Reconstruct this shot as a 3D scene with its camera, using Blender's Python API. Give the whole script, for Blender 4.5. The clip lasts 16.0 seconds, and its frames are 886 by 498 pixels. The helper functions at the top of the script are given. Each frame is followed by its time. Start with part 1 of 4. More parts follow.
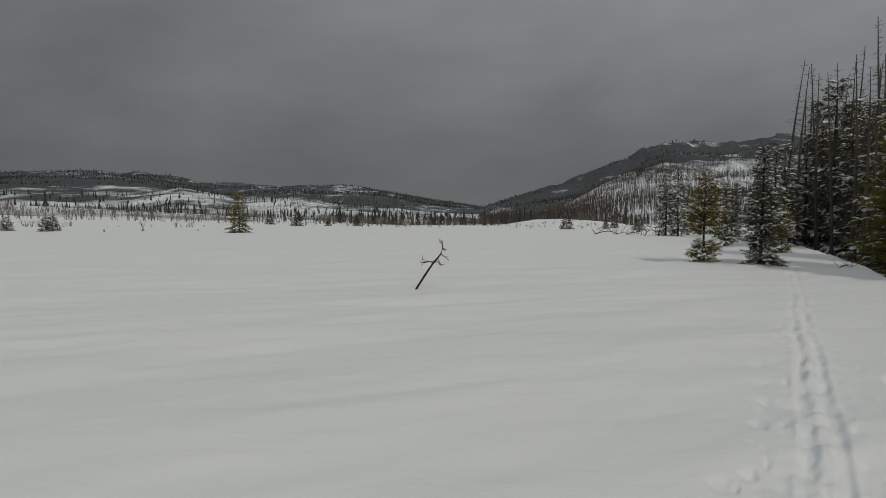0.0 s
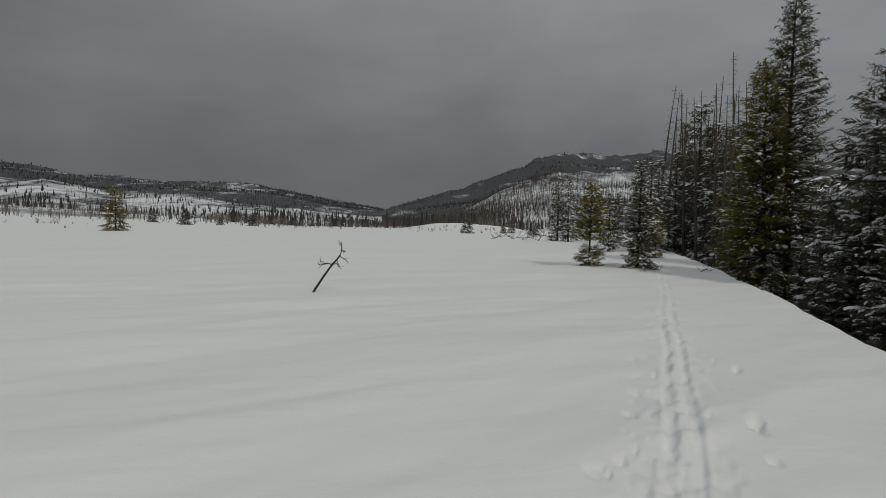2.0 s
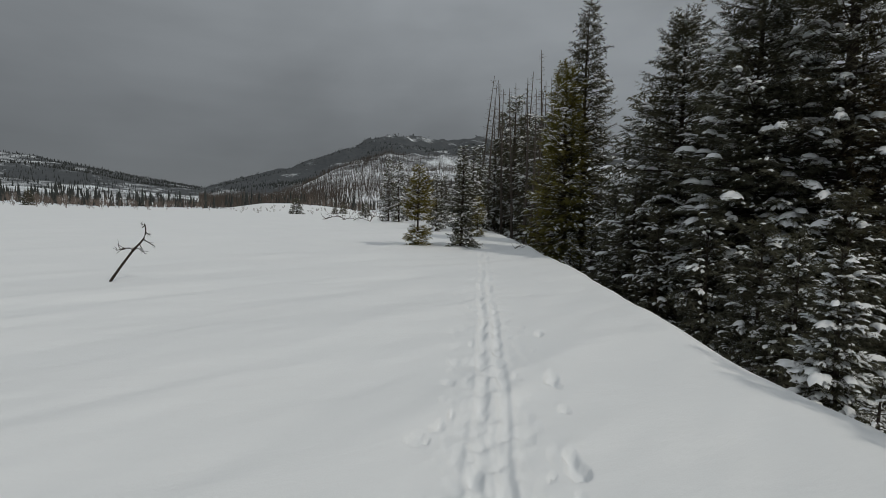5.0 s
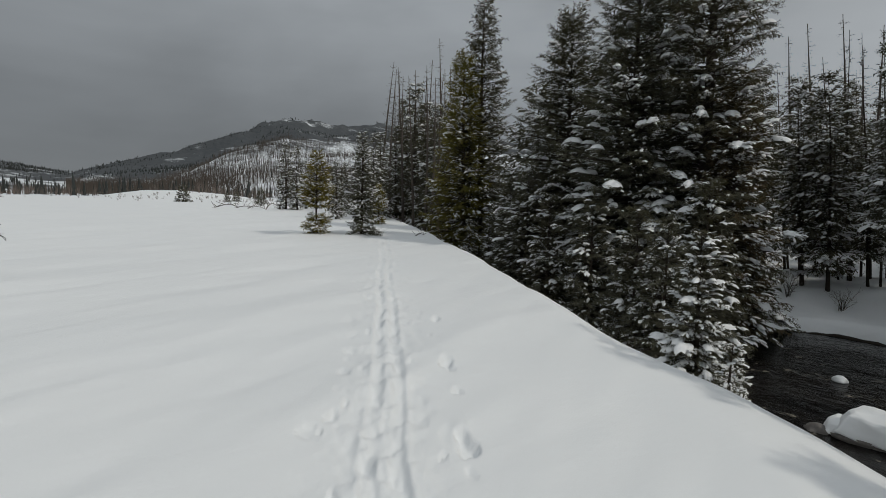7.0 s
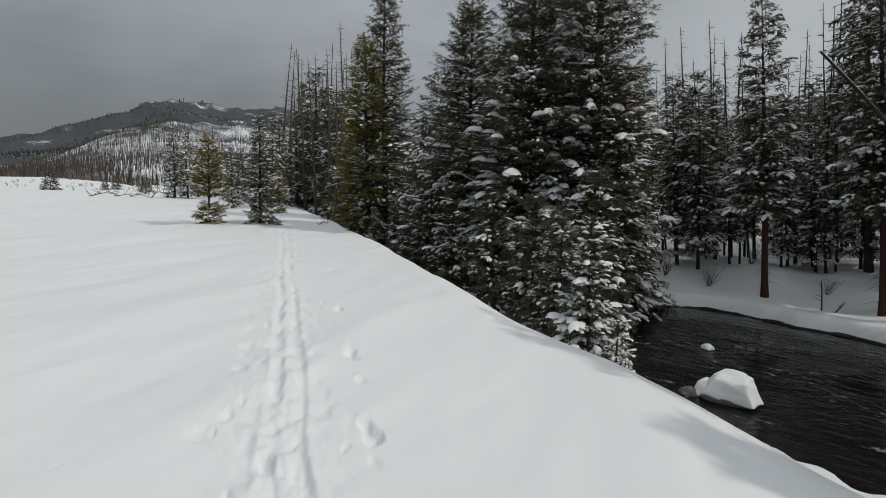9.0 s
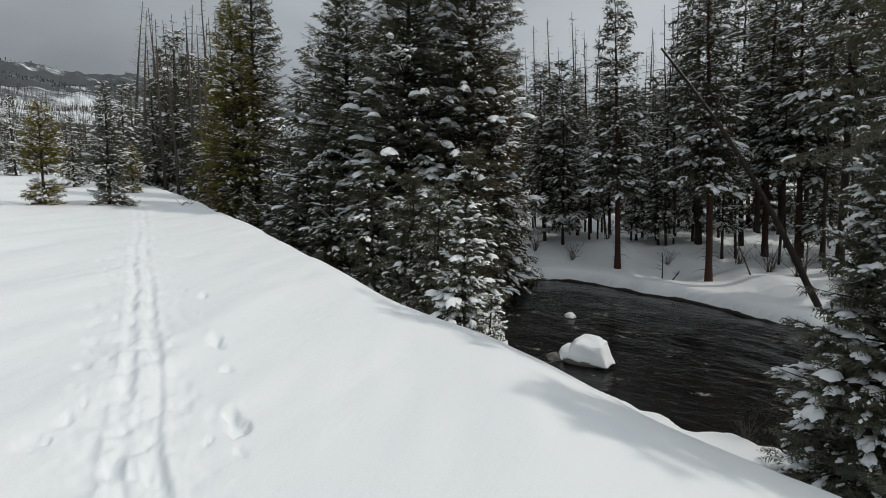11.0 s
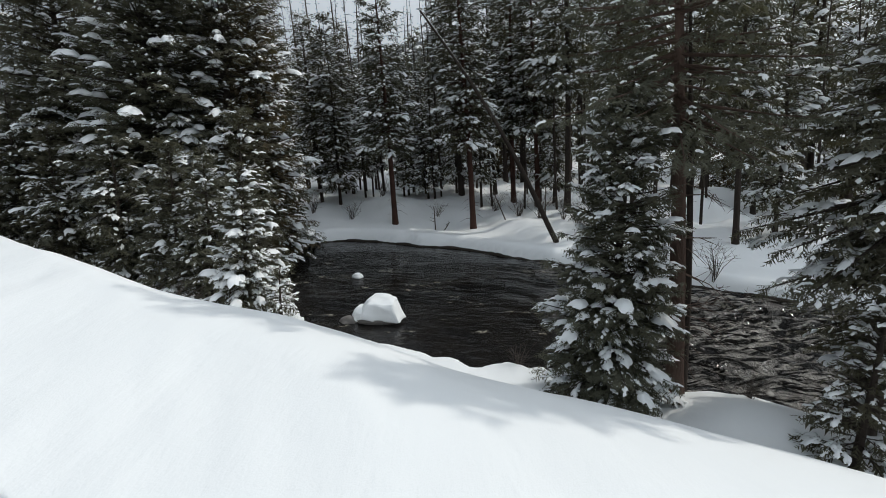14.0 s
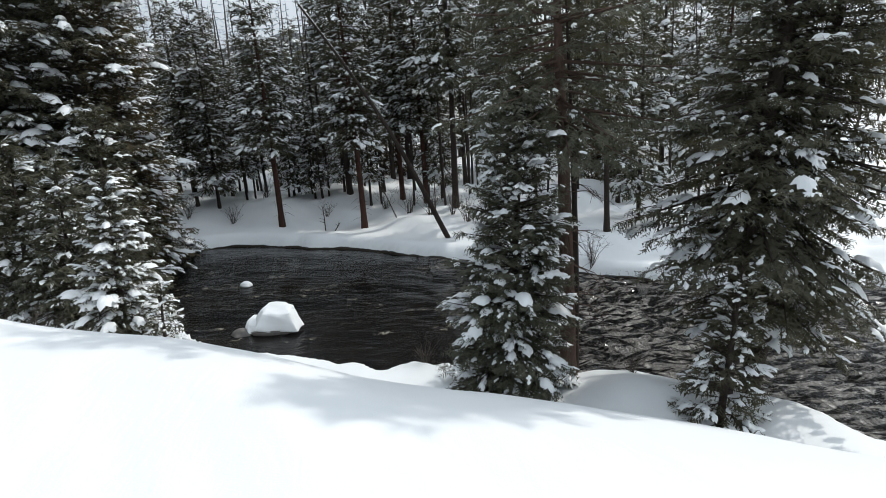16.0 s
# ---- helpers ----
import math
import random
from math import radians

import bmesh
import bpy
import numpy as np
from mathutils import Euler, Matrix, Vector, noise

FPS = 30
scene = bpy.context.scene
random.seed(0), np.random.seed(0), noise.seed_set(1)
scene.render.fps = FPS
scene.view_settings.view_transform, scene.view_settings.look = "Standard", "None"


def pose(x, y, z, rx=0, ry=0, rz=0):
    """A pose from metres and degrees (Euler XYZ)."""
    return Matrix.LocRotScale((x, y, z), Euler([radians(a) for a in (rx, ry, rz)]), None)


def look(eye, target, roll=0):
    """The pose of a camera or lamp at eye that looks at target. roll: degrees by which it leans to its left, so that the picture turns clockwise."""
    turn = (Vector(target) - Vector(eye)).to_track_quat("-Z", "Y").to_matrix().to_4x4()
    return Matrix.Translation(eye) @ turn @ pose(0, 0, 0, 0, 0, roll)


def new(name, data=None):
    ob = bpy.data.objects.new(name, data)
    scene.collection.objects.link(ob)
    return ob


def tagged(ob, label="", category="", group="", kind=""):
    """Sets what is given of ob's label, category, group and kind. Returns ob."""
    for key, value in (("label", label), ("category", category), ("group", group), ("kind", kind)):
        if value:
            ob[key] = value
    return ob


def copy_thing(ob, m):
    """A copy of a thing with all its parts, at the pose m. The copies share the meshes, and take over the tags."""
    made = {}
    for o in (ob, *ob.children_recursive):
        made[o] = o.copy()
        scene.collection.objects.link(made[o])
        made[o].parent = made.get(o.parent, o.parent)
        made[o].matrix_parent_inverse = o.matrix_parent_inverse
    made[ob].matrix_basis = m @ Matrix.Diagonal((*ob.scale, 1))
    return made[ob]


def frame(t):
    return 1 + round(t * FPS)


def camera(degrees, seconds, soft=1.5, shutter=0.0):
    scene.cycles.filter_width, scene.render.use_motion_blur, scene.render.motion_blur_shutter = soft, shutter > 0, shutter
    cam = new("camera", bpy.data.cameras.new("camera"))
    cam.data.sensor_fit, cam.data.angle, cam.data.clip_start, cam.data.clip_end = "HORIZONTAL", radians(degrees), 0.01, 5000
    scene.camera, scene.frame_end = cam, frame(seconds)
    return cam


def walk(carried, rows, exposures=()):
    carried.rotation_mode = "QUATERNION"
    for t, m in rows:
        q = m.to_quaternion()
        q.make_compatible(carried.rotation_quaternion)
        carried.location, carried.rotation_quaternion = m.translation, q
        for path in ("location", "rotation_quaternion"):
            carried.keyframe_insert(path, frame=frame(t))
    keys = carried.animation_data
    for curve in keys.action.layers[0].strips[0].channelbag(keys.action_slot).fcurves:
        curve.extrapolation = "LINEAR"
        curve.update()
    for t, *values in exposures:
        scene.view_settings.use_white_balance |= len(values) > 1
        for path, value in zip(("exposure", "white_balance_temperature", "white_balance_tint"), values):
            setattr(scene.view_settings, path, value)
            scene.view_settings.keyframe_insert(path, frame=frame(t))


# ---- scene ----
cam = camera(81.36, 16.0, 0.85)
# seconds, eye x y z, yaw, pitch, roll
ROWS = [
    (0.0, -0.216, -0.005, 1.572, -0.00, -3.00, -0.20),
    (0.5, -0.211, 0.001, 1.567, -3.04, -3.04, 0.24),
    (1.0, -0.194, 0.005, 1.564, -5.86, -2.95, 0.57),
    (1.5, -0.175, 0.004, 1.564, -8.41, -2.79, 0.78),
    (2.0, -0.167, -0.004, 1.565, -10.85, -2.62, 1.01),
    (2.5, -0.159, -0.009, 1.563, -13.43, -2.45, 1.34),
    (3.0, -0.149, -0.011, 1.560, -16.32, -2.70, 1.67),
    (3.5, -0.135, -0.011, 1.557, -19.06, -3.35, 1.85),
    (4.0, -0.114, -0.012, 1.556, -21.86, -3.76, 1.64),
    (4.5, -0.092, -0.019, 1.556, -25.21, -4.05, 1.26),
    (5.0, -0.078, -0.028, 1.558, -29.34, -4.40, 1.20),
    (7.5, 0.002, -0.086, 1.551, -42.59, -5.72, 1.25),
    (8.0, 0.011, -0.088, 1.549, -45.38, -5.90, 1.26),
    (8.5, 0.019, -0.093, 1.548, -48.02, -6.24, 1.18),
    (11.0, 0.068, -0.175, 1.549, -63.79, -8.55, 1.81),
    (11.5, 0.078, -0.193, 1.546, -68.44, -9.14, 1.87),
    (12.0, 0.098, -0.197, 1.546, -72.85, -10.17, 1.99),
    (12.5, 0.127, -0.138, 1.562, -77.30, -11.22, 2.00),
    (13.0, 0.141, -0.042, 1.609, -81.56, -12.01, 1.83),
    (13.5, 0.153, 0.030, 1.648, -85.36, -12.44, 1.40),
    (14.0, 0.170, 0.085, 1.683, -88.90, -12.70, 1.03),
    (14.5, 0.191, 0.161, 1.724, -92.39, -13.00, 0.88),
    (15.0, 0.206, 0.234, 1.752, -95.44, -13.23, 0.94),
    (15.5, 0.212, 0.282, 1.768, -98.49, -13.11, 0.91),
    (16.0, 0.214, 0.307, 1.781, -101.72, -13.01, 0.78),
]
EXPOSURES = [(0.0, -2.03, 6850, 10), (3.0, -1.96, 6800, 10), (5.0, -1.81, 6620, 10), (8.0, -1.52, 6620, 10), (11.0, -1.2, 6550, 10), (12.5, -1.05, 6440, 10), (14.0, -0.9, 6350, 9.5), (16.0, -0.6, 6250, 9.5)]
walk(cam, [(t, pose(x, y, z, 90 + pitch, 0, yaw) @ pose(0, 0, 0, 0, 0, roll)) for t, x, y, z, yaw, pitch, roll in ROWS], EXPOSURES)

# ---------------------------------------------------------------- light
SUN_AZ, SUN_EL = 157.0, 45.0
sun_dir = Vector((math.sin(radians(SUN_AZ)) * math.cos(radians(SUN_EL)), math.cos(radians(SUN_AZ)) * math.cos(radians(SUN_EL)), math.sin(radians(SUN_EL))))
sun = new("sun", bpy.data.lights.new("sun", "SUN"))
sun.data.energy, sun.data.angle, sun.data.color = 3.35, radians(0.7), (1.0, 0.95, 0.86)
sun.matrix_world = look(sun_dir * 50, (0, 0, 0))

world = bpy.data.worlds.new("world")
scene.world = world
world.use_nodes = True


class Nodes:
    """Short hand for a node tree."""

    def __init__(self, tree):
        self.tree = tree
        tree.nodes.clear()

    def add(self, kind, ins=None, **props):
        n = self.tree.nodes.new(kind)
        for k, v in props.items():
            setattr(n, k, v)
        for k, v in (ins or {}).items():
            self.set(n, k, v)
        return n

    def set(self, n, k, v):
        if isinstance(v, bpy.types.NodeSocket):
            self.tree.links.new(v, n.inputs[k])
        else:
            n.inputs[k].default_value = v

    def math(self, op, a, b=0.0, clamp=False):
        return self.add("ShaderNodeMath", {0: a, 1: b}, operation=op, use_clamp=clamp).outputs[0]

    def mix(self, fac, a, b):
        n = self.add("ShaderNodeMix", data_type="RGBA")
        for i, v in ((0, fac), (6, a), (7, b)):
            self.set(n, i, v if isinstance(v, (float, int, bpy.types.NodeSocket)) else (*v, 1.0))
        return n.outputs[2]

    def ramp(self, fac, stops, ease="LINEAR"):
        n = self.add("ShaderNodeValToRGB", {0: fac})
        n.color_ramp.interpolation = ease
        while len(n.color_ramp.elements) < len(stops):
            n.color_ramp.elements.new(0.5)
        for e, (p, c) in zip(n.color_ramp.elements, stops):
            e.position = p
            e.color = (c, c, c, 1) if isinstance(c, (float, int)) else (*c, 1)
        return n.outputs[0]

    def noise(self, vec, scale, detail=4.0, rough=0.55, out=0, dist=0.0):
        return self.add("ShaderNodeTexNoise", {"Vector": vec, "Scale": scale, "Detail": detail, "Roughness": rough, "Distortion": dist}).outputs[out]

    def scaled(self, vec, s):
        return self.add("ShaderNodeMapping", {"Vector": vec, "Scale": s}).outputs[0]

    def bump(self, height, dist, strength=1.0, normal=None):
        ins = {"Height": height, "Distance": dist, "Strength": strength}
        if normal is not None:
            ins["Normal"] = normal
        return self.add("ShaderNodeBump", ins).outputs[0]


# cloud cover, brighter round the veiled sun
w = Nodes(world.node_tree)
way = w.add("ShaderNodeTexCoord").outputs["Generated"]
toward = w.add("ShaderNodeVectorMath", {0: way, 1: sun_dir}, operation="DOT_PRODUCT").outputs["Value"]
half_turn = w.add("ShaderNodeMath", {0: toward, 1: 0.5, 2: 0.5}, operation="MULTIPLY_ADD").outputs[0]
glow = w.ramp(half_turn, [(0.0, 0.66), (0.28, 0.74), (0.42, 0.96), (0.56, 1.18), (0.80, 1.42), (1.0, 1.7)], "EASE")
clouds = w.noise(w.scaled(way, (1.0, 1.0, 1.5)), 1.5, 5.0, 0.5, 0, 0.3)
streaks = w.noise(w.scaled(way, (1.0, 1.0, 5.0)), 3.2, 4.0, 0.5)
body = w.math("MULTIPLY", w.ramp(clouds, [(0.3, 0.72), (0.7, 1.22)]), w.ramp(streaks, [(0.3, 0.95), (0.7, 1.05)]))
height = w.add("ShaderNodeSeparateXYZ", {0: way}).outputs["Z"]
low = w.ramp(height, [(0.0, 0.82), (0.10, 0.78), (0.45, 1.12), (1.0, 1.3)])
grey = w.math("MULTIPLY", w.math("MULTIPLY", glow, body), low)
tint = w.mix(w.ramp(toward, [(0.0, 0.0), (0.8, 1.0)]), (0.895, 0.98, 1.06), (0.94, 1.0, 1.045))
cover = w.add("ShaderNodeVectorMath", {0: tint, "Scale": grey}, operation="SCALE").outputs[0]
sky = w.add("ShaderNodeTexSky", sky_type="NISHITA", sun_disc=False, sun_elevation=radians(SUN_EL), sun_rotation=radians(SUN_AZ))
above = w.add("ShaderNodeBackground", {"Color": sky.outputs[0], "Strength": 0.05})
cloud_bg = w.add("ShaderNodeBackground", {"Color": cover, "Strength": 1.0})
both = w.add("ShaderNodeMixShader", {0: 0.93, 1: above.outputs[0], 2: cloud_bg.outputs[0]})
w.add("ShaderNodeOutputWorld", {"Surface": both.outputs[0]})


# ---------------------------------------------------------------- materials
def material(name, build, through_light=0.0):
    m = bpy.data.materials.new(name)
    m.use_nodes = True
    n = Nodes(m.node_tree)
    p = n.add("ShaderNodeBsdfPrincipled")
    here = n.add("ShaderNodeTexCoord").outputs["Object"]
    build(n, p, here)
    if through_light:
        c = p.inputs["Base Color"].links[0].from_socket
        lit = n.add("ShaderNodeBsdfTranslucent", {"Color": n.mix(0.5, c, (0.30, 0.26, 0.05))})
        surface = n.add("ShaderNodeMixShader", {0: through_light, 1: p.outputs[0], 2: lit.outputs[0]}).outputs[0]
    else:
        surface = p.outputs[0]
    n.add("ShaderNodeOutputMaterial", {"Surface": surface})
    return m


def build_snow(n, p, here):
    broad = n.noise(here, 0.35, 3.0)
    grain = n.noise(here, 60.0, 4.0, 0.7)
    drift = n.ramp(n.noise(n.scaled(here, (0.45, 1.6, 1.0)), 0.8, 4.0, 0.55, 0, 0.6), [(0.42, 0.0), (0.56, 0.8), (0.8, 1.0)])
    crust = n.noise(n.scaled(here, (1.0, 2.2, 1.0)), 3.0, 5.0, 0.6)
    n.set(p, "Base Color", n.mix(broad, (0.75, 0.775, 0.79), (0.81, 0.825, 0.83)))
    n.set(p, "Roughness", 0.62)
    n.set(p, "Specular IOR Level", 0.25)
    n.set(p, "Normal", n.bump(grain, 0.004, 0.5, n.bump(crust, 0.03, 0.22, n.bump(drift, 0.06, 0.07))))


def build_far(n, p, here):
    geo = n.add("ShaderNodeNewGeometry").outputs["Position"]
    patch = n.noise(n.scaled(geo, (1.0, 0.35, 2.0)), 0.0065, 5.0, 0.6)
    mid = n.noise(n.scaled(geo, (1.0, 0.3, 1.2)), 0.025, 5.0, 0.65)
    fine = n.noise(n.scaled(geo, (1.0, 0.25, 0.35)), 0.12, 4.0, 0.75)
    flat = n.add("ShaderNodeVectorMath", {0: geo, 1: (1.0, 1.0, 0.0)}, operation="MULTIPLY").outputs[0]
    away = n.add("ShaderNodeVectorMath", {0: flat}, operation="LENGTH").outputs["Value"]
    up = n.ramp(n.math("MULTIPLY", away, 1 / 2500.0), [(0.0, 0.0), (0.15, 0.0), (0.20, 0.16), (0.41, 0.20), (0.45, 0.34), (0.6, 0.42), (0.68, 0.48), (0.75, 0.38), (0.9, 0.37)])
    sum1 = n.math("ADD", n.math("MULTIPLY", patch, 1.3), n.math("MULTIPLY", mid, 0.9))
    woods = n.ramp(n.math("MULTIPLY", n.math("ADD", n.math("ADD", sum1, n.math("MULTIPLY", fine, 0.55)), up), 0.5), [(0.72, 0.0), (0.85, 1.0)])
    wood_tone = n.mix(fine, (0.034, 0.042, 0.048), (0.105, 0.11, 0.115))
    n.set(p, "Base Color", n.mix(woods, (0.70, 0.74, 0.77), wood_tone))
    n.set(p, "Roughness", 0.85)
    n.set(p, "Specular IOR Level", 0.1)


def build_needles(dark, light):
    def build(n, p, here):
        which = n.add("ShaderNodeObjectInfo").outputs["Random"]
        isle = n.add("ShaderNodeNewGeometry").outputs["Random Per Island"]
        tone = n.math("ADD", n.math("MULTIPLY", n.noise(here, 1.1, 3.0), 0.6), n.math("MULTIPLY", isle, 0.4))
        c = n.mix(tone, dark, light)
        n.set(p, "Base Color", n.mix(n.math("MULTIPLY", which, 0.35), c, (dark[0] * 1.2, dark[1] * 0.8, dark[2] * 0.6)))
        n.set(p, "Roughness", 0.65)
        n.set(p, "Specular IOR Level", 0.2)
    return build


def build_bark(dark, light, fine=22.0):
    def build(n, p, here):
        plates = n.noise(n.scaled(here, (1.0, 1.0, 0.25)), fine, 5.0, 0.65)
        broad = n.noise(here, 1.3, 3.0)
        n.set(p, "Base Color", n.mix(n.math("ADD", n.math("MULTIPLY", plates, 0.7), n.math("MULTIPLY", broad, 0.3)), dark, light))
        n.set(p, "Roughness", 0.85)
        n.set(p, "Specular IOR Level", 0.15)
        n.set(p, "Normal", n.bump(plates, 0.05, 0.9))
    return build


def build_water(n, p, here):
    ripple = n.noise(n.scaled(here, (1.0, 0.5, 1.0)), 4.0, 5.0, 0.6, 0, 0.6)
    fine = n.noise(n.scaled(here, (1.0, 0.55, 1.0)), 17.0, 3.0, 0.6)
    turned = n.add("ShaderNodeMapping", {"Vector": here, "Rotation": (0, 0, radians(-52)), "Scale": (0.9, 1.3, 1.0)}).outputs[0]
    chop = n.noise(turned, 6.5, 4.0, 0.66, 0, 0.7)
    bed = n.noise(here, 1.6, 4.0)
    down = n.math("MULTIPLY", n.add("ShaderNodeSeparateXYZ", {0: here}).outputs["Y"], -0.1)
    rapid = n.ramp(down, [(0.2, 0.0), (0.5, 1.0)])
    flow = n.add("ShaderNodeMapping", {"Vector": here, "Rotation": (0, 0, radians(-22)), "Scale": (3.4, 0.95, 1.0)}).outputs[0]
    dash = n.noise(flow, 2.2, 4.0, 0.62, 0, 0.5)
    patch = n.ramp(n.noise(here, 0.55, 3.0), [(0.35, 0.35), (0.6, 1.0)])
    # pale dashes on the riffle: sun glints and foam put into the colour
    glint_foam = n.math("MULTIPLY", n.math("MULTIPLY", rapid, patch), n.ramp(dash, [(0.46, 0.0), (0.57, 1.0)]))
    n.set(p, "Base Color", n.mix(glint_foam, n.mix(bed, (0.003, 0.004, 0.006), (0.016, 0.013, 0.010)), (0.60, 0.57, 0.53)))
    streak = n.ramp(n.noise(n.scaled(here, (1.5, 0.6, 1.0)), 0.9, 4.0, 0.6, 0, 1.2), [(0.60, 0.0), (0.66, 1.0)])
    foam = n.math("MULTIPLY", streak, n.ramp(n.noise(turned, 9.0, 3.0, 0.6), [(0.50, 0.0), (0.60, 1.0)]))
    n.set(p, "Base Color", n.mix(n.math("MULTIPLY", foam, 0.8), p.inputs["Base Color"].links[0].from_socket, (0.30, 0.28, 0.23)))
    n.set(p, "Roughness", n.ramp(n.noise(here, 0.6, 3.0), [(0.3, 0.05), (0.7, 0.14)]))
    n.set(p, "IOR", 1.33)
    n.set(p, "Specular IOR Level", 0.36)
    base = n.bump(fine, 0.012, 0.5, n.bump(ripple, 0.04, 0.7))
    n.set(p, "Normal", n.bump(n.math("MULTIPLY", n.ramp(chop, [(0.36, 0.0), (0.5, 0.35), (0.62, 1.0)]), rapid), 0.3, 1.0, base))


def build_rock(n, p, here):
    a = n.noise(here, 6.0, 6.0, 0.65)
    n.set(p, "Base Color", n.mix(a, (0.05, 0.05, 0.052), (0.22, 0.20, 0.18)))
    n.set(p, "Roughness", 0.7)
    n.set(p, "Normal", n.bump(a, 0.03, 0.8))


SNOW = material("snow", build_snow)
FAR = material("distant_slope", build_far)
NEEDLES = material("spruce_needles", build_needles((0.042, 0.045, 0.034), (0.138, 0.138, 0.102)), 0.12)
# greyer than the near needles: distance haze is put into the colour
FAR_NEEDLES = material("hazed_distant_needles", build_needles((0.022, 0.027, 0.027), (0.05, 0.056, 0.052)))
PINE = material("pine_needles", build_needles((0.065, 0.068, 0.018), (0.25, 0.22, 0.055)), 0.25)
GOLD = material("yellowed_needles", build_needles((0.08, 0.078, 0.018), (0.32, 0.26, 0.052)), 0.3)
RUST = material("dying_needles", build_needles((0.044, 0.036, 0.022), (0.125, 0.095, 0.055)), 0.12)
BARK = material("dark_bark", build_bark((0.018, 0.014, 0.012), (0.07, 0.055, 0.045)))
RED_BARK = material("red_brown_bark", build_bark((0.026, 0.016, 0.013), (0.10, 0.05, 0.037)))
BROWN_BARK = material("brown_bark", build_bark((0.045, 0.03, 0.024), (0.15, 0.10, 0.08)))
DEAD = material("weathered_dead_wood", build_bark((0.04, 0.034, 0.03), (0.16, 0.135, 0.115)))
TWIG = material("willow_twigs", build_bark((0.10, 0.082, 0.072), (0.23, 0.185, 0.158)))
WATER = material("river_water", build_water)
# near-black tone for the undercut's shade along the far waterline
UNDERCUT_SHADE = material("undercut_shade", build_bark((0.008, 0.007, 0.006), (0.045, 0.036, 0.028), 14.0))
ROCK = material("wet_rock", build_rock)


# ---------------------------------------------------------------- mesh tools
class Shape:
    """Gathers vertices and faces; faces of a chunk have all the same number of corners."""

    def __init__(self):
        self.v, self.f, self.n = [], [], 0

    def add(self, verts, faces, slot=0):
        verts = np.asarray(verts, float).reshape(-1, 3)
        self.f.append((np.asarray(faces, int) + self.n, slot))
        self.v.append(verts)
        self.n += len(verts)

    def mesh(self, name, mats, smooth=True):
        me = bpy.data.meshes.new(name)
        v = np.concatenate(self.v) if self.v else np.zeros((0, 3))
        me.vertices.add(len(v))
        me.vertices.foreach_set("co", v.astype(np.float32).ravel())
        loops = np.concatenate([f.ravel() for f, _ in self.f])
        sizes = np.concatenate([np.full(len(f), f.shape[1]) for f, _ in self.f])
        slots = np.concatenate([np.full(len(f), s) for f, s in self.f])
        me.loops.add(len(loops))
        me.loops.foreach_set("vertex_index", loops.astype(np.int32))
        me.polygons.add(len(sizes))
        me.polygons.foreach_set("loop_start", np.r_[0, np.cumsum(sizes)[:-1]].astype(np.int32))
        me.polygons.foreach_set("material_index", slots.astype(np.int32))
        me.polygons.foreach_set("use_smooth", np.full(len(sizes), smooth))
        for m in mats:
            me.materials.append(m)
        me.update(calc_edges=True)
        return me


def part(name, shape, mat, parent, label="", smooth=True):
    ob = new(name, shape.mesh(name, [mat], smooth))
    ob.parent = parent
    if label:
        tagged(ob, label)
    return ob


def tube(shape, pts, radii, sides=6, cap=True):
    pts = np.asarray(pts, float)
    radii = np.broadcast_to(np.asarray(radii, float), (len(pts),))
    along = np.gradient(pts, axis=0)
    along /= np.linalg.norm(along, axis=1)[:, None] + 1e-9
    ref = np.where(np.abs(along[:, 2:3]) > 0.9, [[1.0, 0, 0]], [[0, 0, 1.0]])
    a = np.cross(along, ref)
    a /= np.linalg.norm(a, axis=1)[:, None]
    b = np.cross(along, a)
    ang = np.linspace(0, 2 * math.pi, sides, endpoint=False)
    ring = pts[:, None] + radii[:, None, None] * (np.cos(ang)[None, :, None] * a[:, None] + np.sin(ang)[None, :, None] * b[:, None])
    i = np.arange(len(pts) - 1)[:, None] * sides
    j = np.arange(sides)[None]
    k = (j + 1) % sides
    quads = np.stack([i + j, i + k, i + sides + k, i + sides + j], -1).reshape(-1, 4)
    shape.add(ring, quads)
    if cap:
        shape.add(ring[-1], [list(range(sides))])


def spread(shape, template, faces, pos, mats):
    """Copies of a small template, each at its place with its own 3 x 3 turn and size."""
    if len(pos) == 0:
        return
    v = np.einsum("nij,kj->nki", mats, template) + pos[:, None]
    f = faces[None] + (np.arange(len(pos)) * len(template))[:, None, None]
    shape.add(v.reshape(-1, 3), f.reshape(-1, faces.shape[1]))


def value_noise(x, y, seed=0):
    xi, yi = np.floor(x).astype(np.int64), np.floor(y).astype(np.int64)
    fx, fy = x - xi, y - yi
    fx, fy = fx * fx * (3 - 2 * fx), fy * fy * (3 - 2 * fy)

    def h(i, j):
        n = (i * 374761393 + j * 668265263 + seed * 974634777) & 0x7FFFFFFF
        n = ((n ^ (n >> 13)) * 1274126177) & 0x7FFFFFFF
        return ((n ^ (n >> 16)) & 0xFFFF) / 65535.0

    return (h(xi, yi) * (1 - fx) + h(xi + 1, yi) * fx) * (1 - fy) + (h(xi, yi + 1) * (1 - fx) + h(xi + 1, yi + 1) * fx) * fy - 0.5


def fbm(x, y, seed=0, octaves=4):
    return sum(value_noise(x * 2**o, y * 2**o, seed + o) / 2**o for o in range(octaves))


def smooth(a, b, x):
    t = np.clip((x - a) / (b - a), 0, 1)
    return t * t * (3 - 2 * t)


